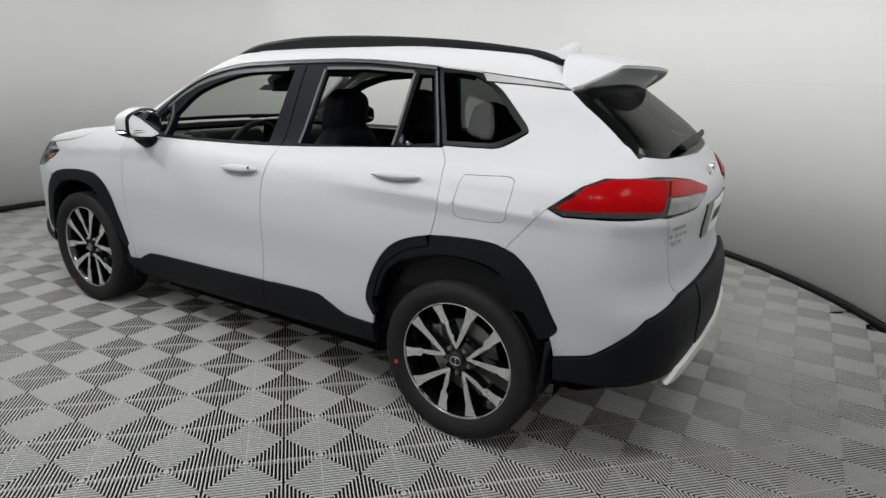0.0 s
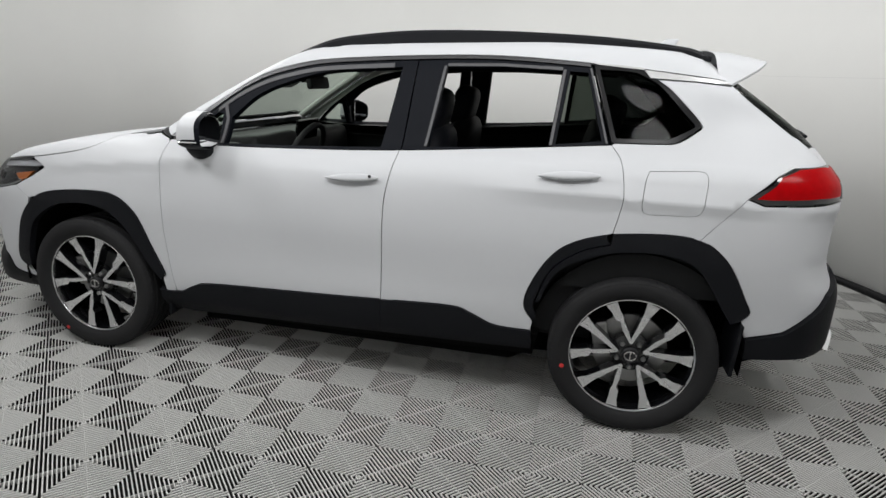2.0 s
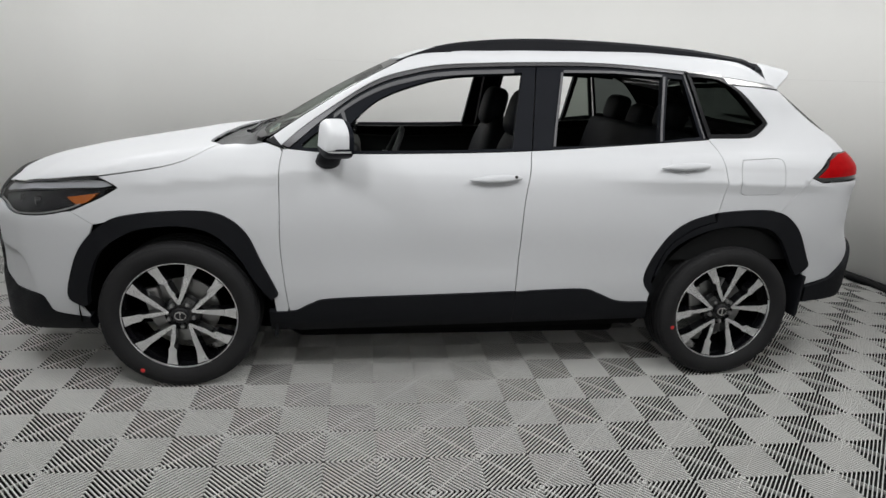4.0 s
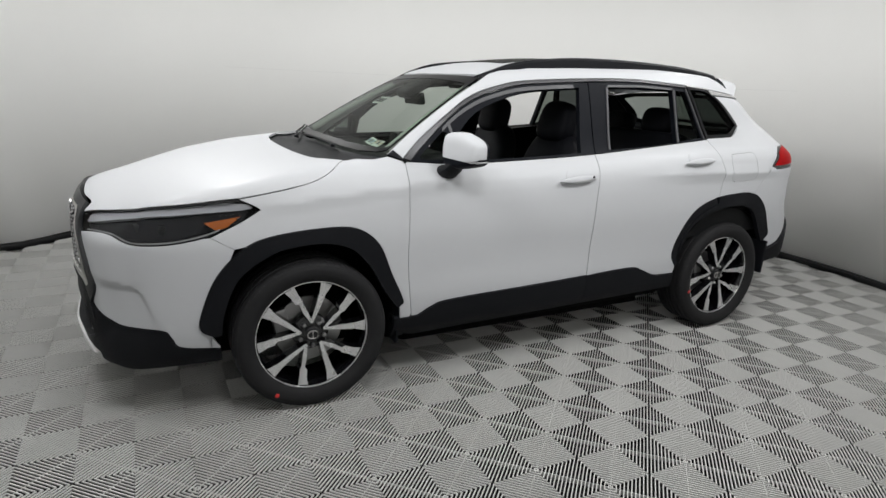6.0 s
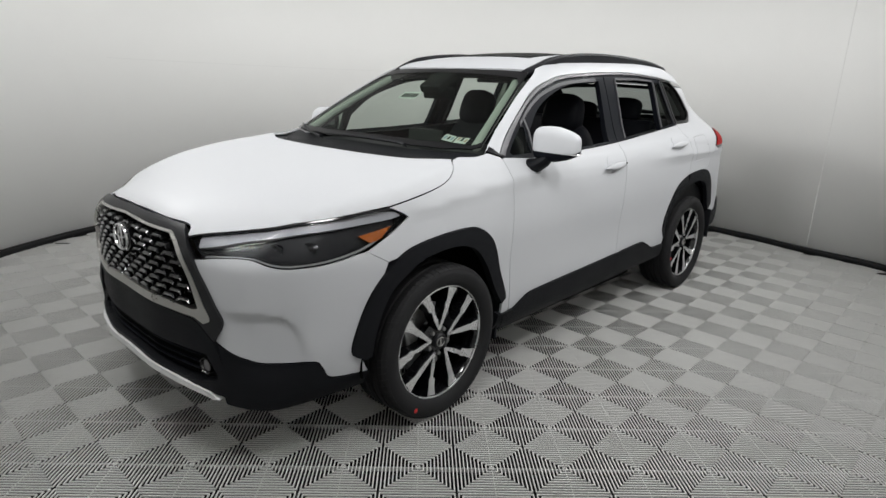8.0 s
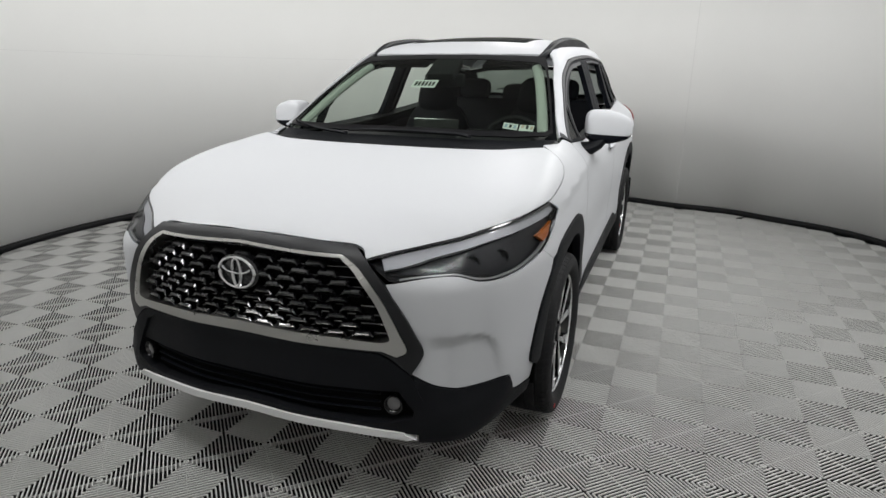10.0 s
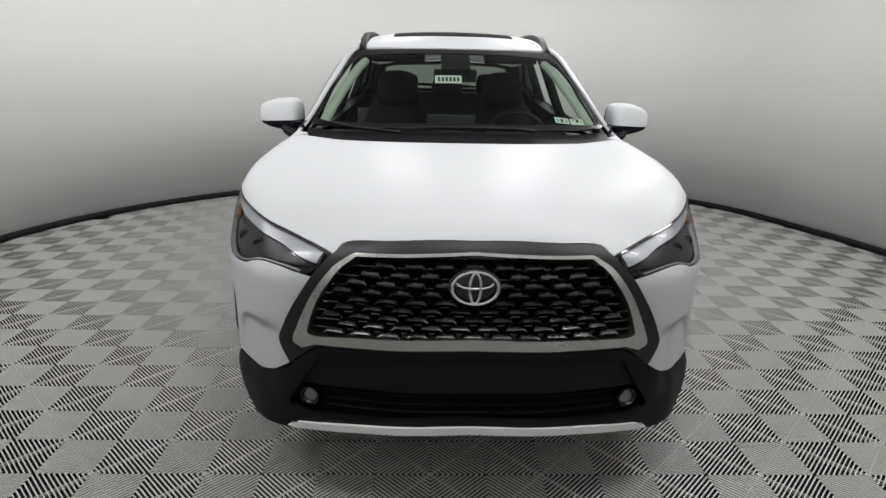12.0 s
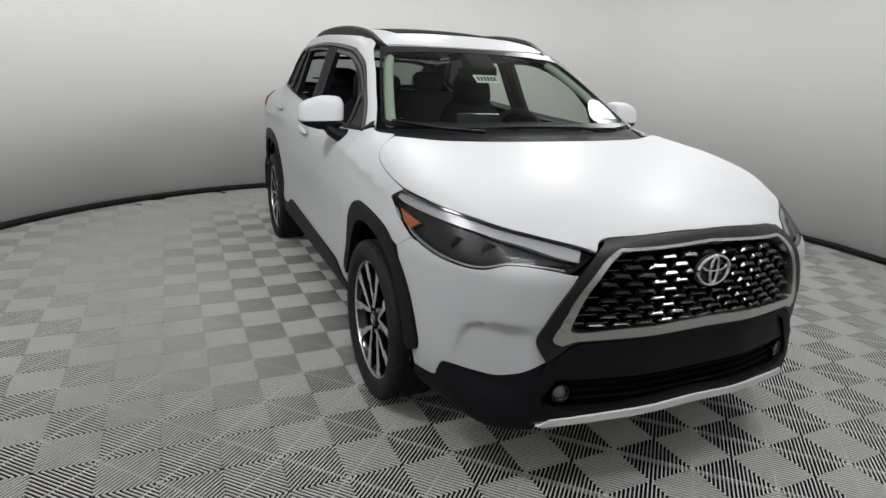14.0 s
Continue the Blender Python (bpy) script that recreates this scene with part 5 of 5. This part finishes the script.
def make_wheel():
    """One wheel about the origin, its outer face towards +y."""
    hub = part("wheel", spin(bmesh.new(), [(.088, .2525), (.080, .247), (.045, .238), (-.02, .232), (-.10, .238), (-.10, .25)], 64), GLOSS_BLACK, None, "black and machined alloy wheel with its tyre", smooth=True)
    tread = [(-.093, .2535), (-.108, .268), (-.1155, .292), (-.1165, .306), (-.113, .322), (-.104, .335), (-.090, .3415)]
    grooves = [(-.066, .343), (-.063, .336), (-.055, .336), (-.052, .3445), (-.022, .345), (-.019, .337), (-.011, .337), (-.008, .3455)]
    half = tread + grooves
    tyre = part("tyre", spin(bmesh.new(), half + [(-a, b) for a, b in half[::-1]], 96), RUBBER, hub, "black rubber tyre", smooth=True, split=.9)
    bm = bmesh.new()
    for k in range(72):
        for side in (-1, 1):
            rows = []
            for y, r in ((.074, .3405), (.074, .3450), (.090, .3436), (.1045, .3366), (.1105, .3285), (.1105, .3255)):
                rows.append([bm.verts.new((r * math.cos(a), side * y, r * math.sin(a))) for a in (2 * math.pi * (k + .5 * (side > 0) + e + 1.2 * (y - .09) / .03 * .3) / 72 for e in (-.41, .41))])
            for p, q in zip(rows, rows[1:]):
                bm.faces.new((p[0], p[1], q[1], q[0]))
            for e in (0, 1):
                bm.faces.new([r[e] for r in rows])
    bmesh.ops.recalc_face_normals(bm, faces=bm.faces[:])
    tagged(part("tread", bm, RUBBER, tyre, "rubber tread blocks"), kind="stuff")
    part("rim_edge", spin(bmesh.new(), [(.088, .2480), (.0935, .2490), (.0945, .2515), (.0935, .2540), (.086, .260)], 72), MACHINED, hub, "thin machined rim edge", smooth=True)
    face = lambda r: .078 + .010 * (r / .25)
    for k in range(5):
        turn = radians(86.5 + 72 * k)
        for sign in (1, -1):
            line = spoke_outline(turn, sign, sign < 0)
            bm = bmesh.new()
            extrude(bm, line, .030, lambda r: face(r) - .003, .10)
            bmesh.ops.recalc_face_normals(bm, faces=bm.faces[:])
            body = part("spoke", bm, GLOSS_BLACK, hub)
            bm = bmesh.new()
            mid = sum(line, Vector((0, 0))) / len(line)
            extrude(bm, [p + (mid - p).normalized() * .0018 for p in line], .060, face)
            bmesh.ops.recalc_face_normals(bm, faces=bm.faces[:])
            part("spoke_face", bm, MACHINED, body, "machined silver face")
    part("hub_face", spin(bmesh.new(), [(.02, .085), (.050, .080), (.062, .060), (.068, .040), (.068, 0)], 40), GLOSS_BLACK, hub, smooth=True)
    cap = part("hub_cap", spin(bmesh.new(), [(.060, .034), (.083, .034), (.086, .031), (.085, 0)], 32), LAMP_BLACK, hub, "dark round hub cap", smooth=True)
    bm = bmesh.new()
    tube(bm, [(.024 * math.cos(a), .0865, .019 * math.sin(a)) for a in (2 * math.pi * k / 28 for k in range(29))], .0022, 6, caps=False)
    tube(bm, [(0, .0865, -.016), (0, .0865, .016)], .0028, 6)
    part("cap_badge", bm, SATIN_SILVER, cap, "silver oval cap badge", smooth=True)
    for k in range(5):
        a = radians(50.5 + 72 * k)
        bm = spin(bmesh.new(), [(.050, .011), (.074, .0105), (.078, .008), (.078, 0)], 6, centre=(.057 * math.cos(a), 0, .057 * math.sin(a)))
        part("wheel_nut", bm, STEEL, hub)
    part("brake_disc", spin(bmesh.new(), [(.004, .07), (.004, .155), (-.012, .155), (-.012, .07)], 48), STEEL, hub, "steel brake disc", smooth=True)
    bm = box(bmesh.new(), (.07, .05, .15), pose(.125, .01, .04, 0, 12), .012)
    part("brake_caliper", bm, STEEL, hub, "silver brake caliper")
    return hub


wheel = make_wheel()
mark = bmesh.new()
blob(mark, (0, 0, 0), (.010, .002, .010), 2.2)
part("paint_mark", mark, RED_MARK, wheel, "red paint mark on the tyre wall", smooth=True)
wheels = [wheel] + [copy_thing(wheel, pose(0, 0, 0)) for _ in range(3)]
for w, (x, y) in zip(wheels, ((-1.32, .780), (1.32, .786), (1.32, -.786), (-1.32, -.780))):
    w.parent = car
    w.matrix_local = pose(x, y, .345, 0, 0, 0 if y > 0 else 180)
    for c in w.children:
        if c.name.startswith("paint_mark"):
            dx, dz = ((.275, -.072) if x < 0 else (.172, -.253))
            c.location = (dx, .1165, dz)
            if y < 0:
                bpy.data.objects.remove(c)
                break

# ---- cabin ----
for s in LR:
    y = .36 * s
    bm = box(bmesh.new(), (.52, .50, .16), pose(.10, y, .56, 0, -8), .05, 4)
    seat = part("front_seat", bm, SEAT_CLOTH, car, "dark leather front seat", smooth=True, split=1.2)
    bm = blob(bmesh.new(), (-.265, y, .88), (.095, .25, .345), 3.2, m=Matrix.Rotation(radians(-16), 3, "Y"), rings=16, sides=32, shape=lambda u, v, w: (u, v * (1 - .16 * max(w, 0) ** 2), w))
    back = part("seat_back", bm, SEAT_CLOTH, seat, "dark leather seat back", smooth=True)
    bm = blob(bmesh.new(), (-.318, y, 1.262), (.070, .135, .122), 3.4, m=Matrix.Rotation(radians(-14), 3, "Y"), rings=14, sides=28, shape=lambda u, v, w: (u, v * (1 - .10 * w), w))
    part("headrest", bm, SEAT_CLOTH, seat, "dark leather headrest", smooth=True)
bm = box(bmesh.new(), (.50, 1.26, .18), pose(-.72, 0, .56, 0, -6), .06, 4)
bench = part("rear_bench", bm, SEAT_CLOTH, car, "dark leather rear bench", smooth=True, split=1.2)
bm = box(bmesh.new(), (.16, 1.26, .62), pose(-1.06, 0, .90, 0, -16), .05, 4)
part("bench_back", bm, SEAT_CLOTH, bench, "dark leather bench back", smooth=True, split=1.2)
for y in (-.36, .0, .36):
    bm = blob(bmesh.new(), (-1.150, y, 1.275 if y else 1.235), (.055, .125, .085), 3.4, m=Matrix.Rotation(radians(-14), 3, "Y"))
    part("headrest", bm, SEAT_CLOTH, bench, "dark leather headrest", smooth=True)
bm = bmesh.new()
box(bm, (.46, 1.42, .34), pose(.80, 0, .905, 0, 2), .06, 4)
box(bm, (.20, .46, .13), pose(.62, .37, 1.045, 0, 6), .05, 4)
dash = part("dashboard", bm, TRIM, car, "black dashboard", smooth=True, split=1.2)
part("screen", box(bmesh.new(), (.016, .27, .115), pose(.555, -.02, 1.105, 0, -8), .006), GLOSS_BLACK, dash, "black centre screen")
part("console", box(bmesh.new(), (.75, .22, .30), pose(.22, 0, .60), .04), TRIM, car, "black centre console")
bm = bmesh.new()
wheel_turn = pose(.385, .37, 1.000, 0, -24, 0)
tube(bm, [wheel_turn @ Vector((0, .182 * math.cos(a), .182 * math.sin(a))) for a in (2 * math.pi * k / 36 for k in range(37))], .015, 10, caps=False)
box(bm, (.05, .15, .11), wheel_turn @ pose(.02, 0, -.01), .03)
box(bm, (.02, .34, .035), wheel_turn @ pose(.012, 0, -.005), .008)
box(bm, (.02, .05, .17), wheel_turn @ pose(.012, 0, -.09), .008)
part("steering_wheel", bm, TRIM, car, "black steering wheel", smooth=True)
part("inner_mirror", box(bmesh.new(), (.035, .235, .068), pose(.47, 0, 1.368, 0, 10), .014, 3), TRIM, car, "black inner mirror", smooth=True)
part("sensor_cover", box(bmesh.new(), (.17, .16, .05), pose(.475, 0, 1.425, 0, 28), .016, 3), TRIM, car, "black sensor cover behind the windshield", smooth=True)
for s in LR:
    bm = box(bmesh.new(), (.16, .30, .022), pose(.26, .32 * s, 1.468, 0, 18), .008)
    part("sun_visor", bm, TRIM, car, "dark folded sun visor")
part("load_floor", box(bmesh.new(), (.85, 1.15, .04), pose(-1.60, 0, .70), .01), TRIM, car, "black load floor")


# the nose narrows and dips towards the front; the tail sits a little higher
def narrowed(p):
    p = np.array(p, float)
    x, y = p[..., 0].copy(), p[..., 1].copy()
    p[..., 0] -= ease(1.9, 2.2, x) * (.030 - .022 * np.clip(np.abs(y) / .6, 0, 1))
    p[..., 1] *= 1 - .045 * ease(1.62, 2.05, x)
    p[..., 2] += .008 * np.maximum(0, -x) - .016 * ease(1.65, 2.2, x)
    return p


for ob in car.children_recursive:
    if ob.type != "MESH" or ob.parent == badge or "wheel" in ob.name or "wheel" in ob.parent.name or "tyre" in ob.parent.name:
        continue
    if ob.location.length > 1e-6:
        ob.location = Vector(narrowed(ob.location))
    elif ob.data.users == 1:
        co = np.empty(3 * len(ob.data.vertices))
        ob.data.vertices.foreach_get("co", co)
        ob.data.vertices.foreach_set("co", narrowed(co.reshape(-1, 3)).ravel())
        ob.data.update()


# ---- floor tiles: ribs run crosswise from square to square ----
CELL, TILE_X, TILE_Y = .2015, -.357, 1.088
RIB_TOP = .0020
RIB_PITCH, RIB_HALF, RIB_DEEP = CELL * math.sqrt(2) / 20, .0025, .020


def clipped(poly, a, b, c):
    """The part of a flat polygon where a*x + b*y <= c."""
    out = []
    for p, q in zip(poly, poly[1:] + poly[:1]):
        fp, fq = a * p[0] + b * p[1] - c, a * q[0] + b * q[1] - c
        if fp <= 0:
            out.append(p)
        if fp * fq < 0:
            t = fp / (fp - fq)
            out.append((p[0] + t * (q[0] - p[0]), p[1] + t * (q[1] - p[1])))
    return out


def tile_data():
    verts, faces, dark = [], [], []
    e = .0004
    for i in (0, 1):
        for j in (0, 1):
            x0, y0 = i * CELL + e, j * CELL + e
            x1, y1 = (i + 1) * CELL - e, (j + 1) * CELL - e
            square = [(x0, y0), (x1, y0), (x1, y1), (x0, y1)]
            rising = (i + j) % 2 == 1
            mid = ((j - i) if rising else (i + j + 1)) * CELL
            for k in range(-10, 10):
                c = (k + .5) * RIB_PITCH * math.sqrt(2) + mid
                h = RIB_HALF * math.sqrt(2)
                a, b = (-1, 1) if rising else (1, 1)
                poly = clipped(clipped(square, a, b, c + h), -a, -b, -(c - h))
                if len(poly) < 3:
                    continue
                n, m = len(verts), len(poly)
                top = []
                for x, y in poly:
                    away = (a * x + b * y - c) / 2
                    shift = away - max(-RIB_TOP / math.sqrt(2), min(RIB_TOP / math.sqrt(2), away))
                    top.append((x - a * shift, y - b * shift, 0))
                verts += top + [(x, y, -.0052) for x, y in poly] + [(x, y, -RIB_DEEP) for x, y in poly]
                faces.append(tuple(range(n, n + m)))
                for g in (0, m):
                    # lower rib sides, same plastic, carry the groove shade as colour
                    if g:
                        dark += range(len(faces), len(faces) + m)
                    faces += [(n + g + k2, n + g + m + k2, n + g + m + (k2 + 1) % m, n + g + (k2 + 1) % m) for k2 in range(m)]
            # a thin tie bar across the ribs
            across = clipped(clipped(square, -b, a, -b * (x0 + x1) / 2 + a * (y0 + y1) / 2 + .0014), b, -a, b * (x0 + x1) / 2 - a * (y0 + y1) / 2 + .0014)
            n, m = len(verts), len(across)
            verts += [(x, y, -.0025) for x, y in across] + [(x, y, -RIB_DEEP) for x, y in across]
            faces.append(tuple(range(n, n + m)))
            faces += [(n + k2, n + m + k2, n + m + (k2 + 1) % m, n + (k2 + 1) % m) for k2 in range(m)]
    n = len(verts)
    s = 2 * CELL
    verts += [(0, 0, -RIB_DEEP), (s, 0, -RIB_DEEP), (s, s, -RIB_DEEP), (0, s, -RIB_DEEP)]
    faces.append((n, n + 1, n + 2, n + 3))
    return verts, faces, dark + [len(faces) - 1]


TILE_VERTS, TILE_FACES, GROOVES = tile_data()
tile_mesh = bpy.data.meshes.new("floor_tile")
tile_mesh.from_pydata(TILE_VERTS, [], TILE_FACES)
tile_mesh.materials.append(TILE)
tile_mesh.materials.append(TILE_SHADE)
# marks the faces that get the painted groove shade
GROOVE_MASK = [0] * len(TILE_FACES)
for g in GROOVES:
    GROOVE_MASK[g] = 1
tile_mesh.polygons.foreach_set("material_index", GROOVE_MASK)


def from_wall(x, y):
    """How far a point of the floor lies behind the wall."""
    return math.hypot(x - ROOM_X, y - ROOM_Y) - reach(math.atan2(y - ROOM_Y, x - ROOM_X))


places = []
for i in range(-12, 13):
    for j in range(-13, 10):
        x, y = TILE_X + 2 * CELL * i, TILE_Y + 2 * CELL * j
        if from_wall(x + CELL, y + CELL) < .26:
            places.append((x, y))
places.sort(key=lambda p: (p[0] + CELL - ROOM_X) ** 2 + (p[1] + CELL - ROOM_Y) ** 2)
rest_v, rest_f, rest_m = [], [], []
for n, (x, y) in enumerate(places):
    if n < 300 and max(from_wall(x + i * CELL, y + j * CELL) for i in (0, 2) for j in (0, 2)) < .1:
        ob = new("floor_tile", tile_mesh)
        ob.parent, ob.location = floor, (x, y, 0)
    else:
        k = len(rest_v)
        rest_v += [(a + x, b + y, c) for a, b, c in TILE_VERTS]
        near = [from_wall(a + x, b + y) < .09 for a, b, _ in TILE_VERTS]
        kept = [all(near[v] for v in f) for f in TILE_FACES]
        rest_f += [tuple(k + v for v in f) for f, ok in zip(TILE_FACES, kept) if ok]
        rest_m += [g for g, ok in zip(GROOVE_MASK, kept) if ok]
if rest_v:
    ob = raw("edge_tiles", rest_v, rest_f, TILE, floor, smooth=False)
    ob.data.materials.append(TILE_SHADE)
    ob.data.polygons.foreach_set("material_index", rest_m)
    tagged(ob, kind="stuff")
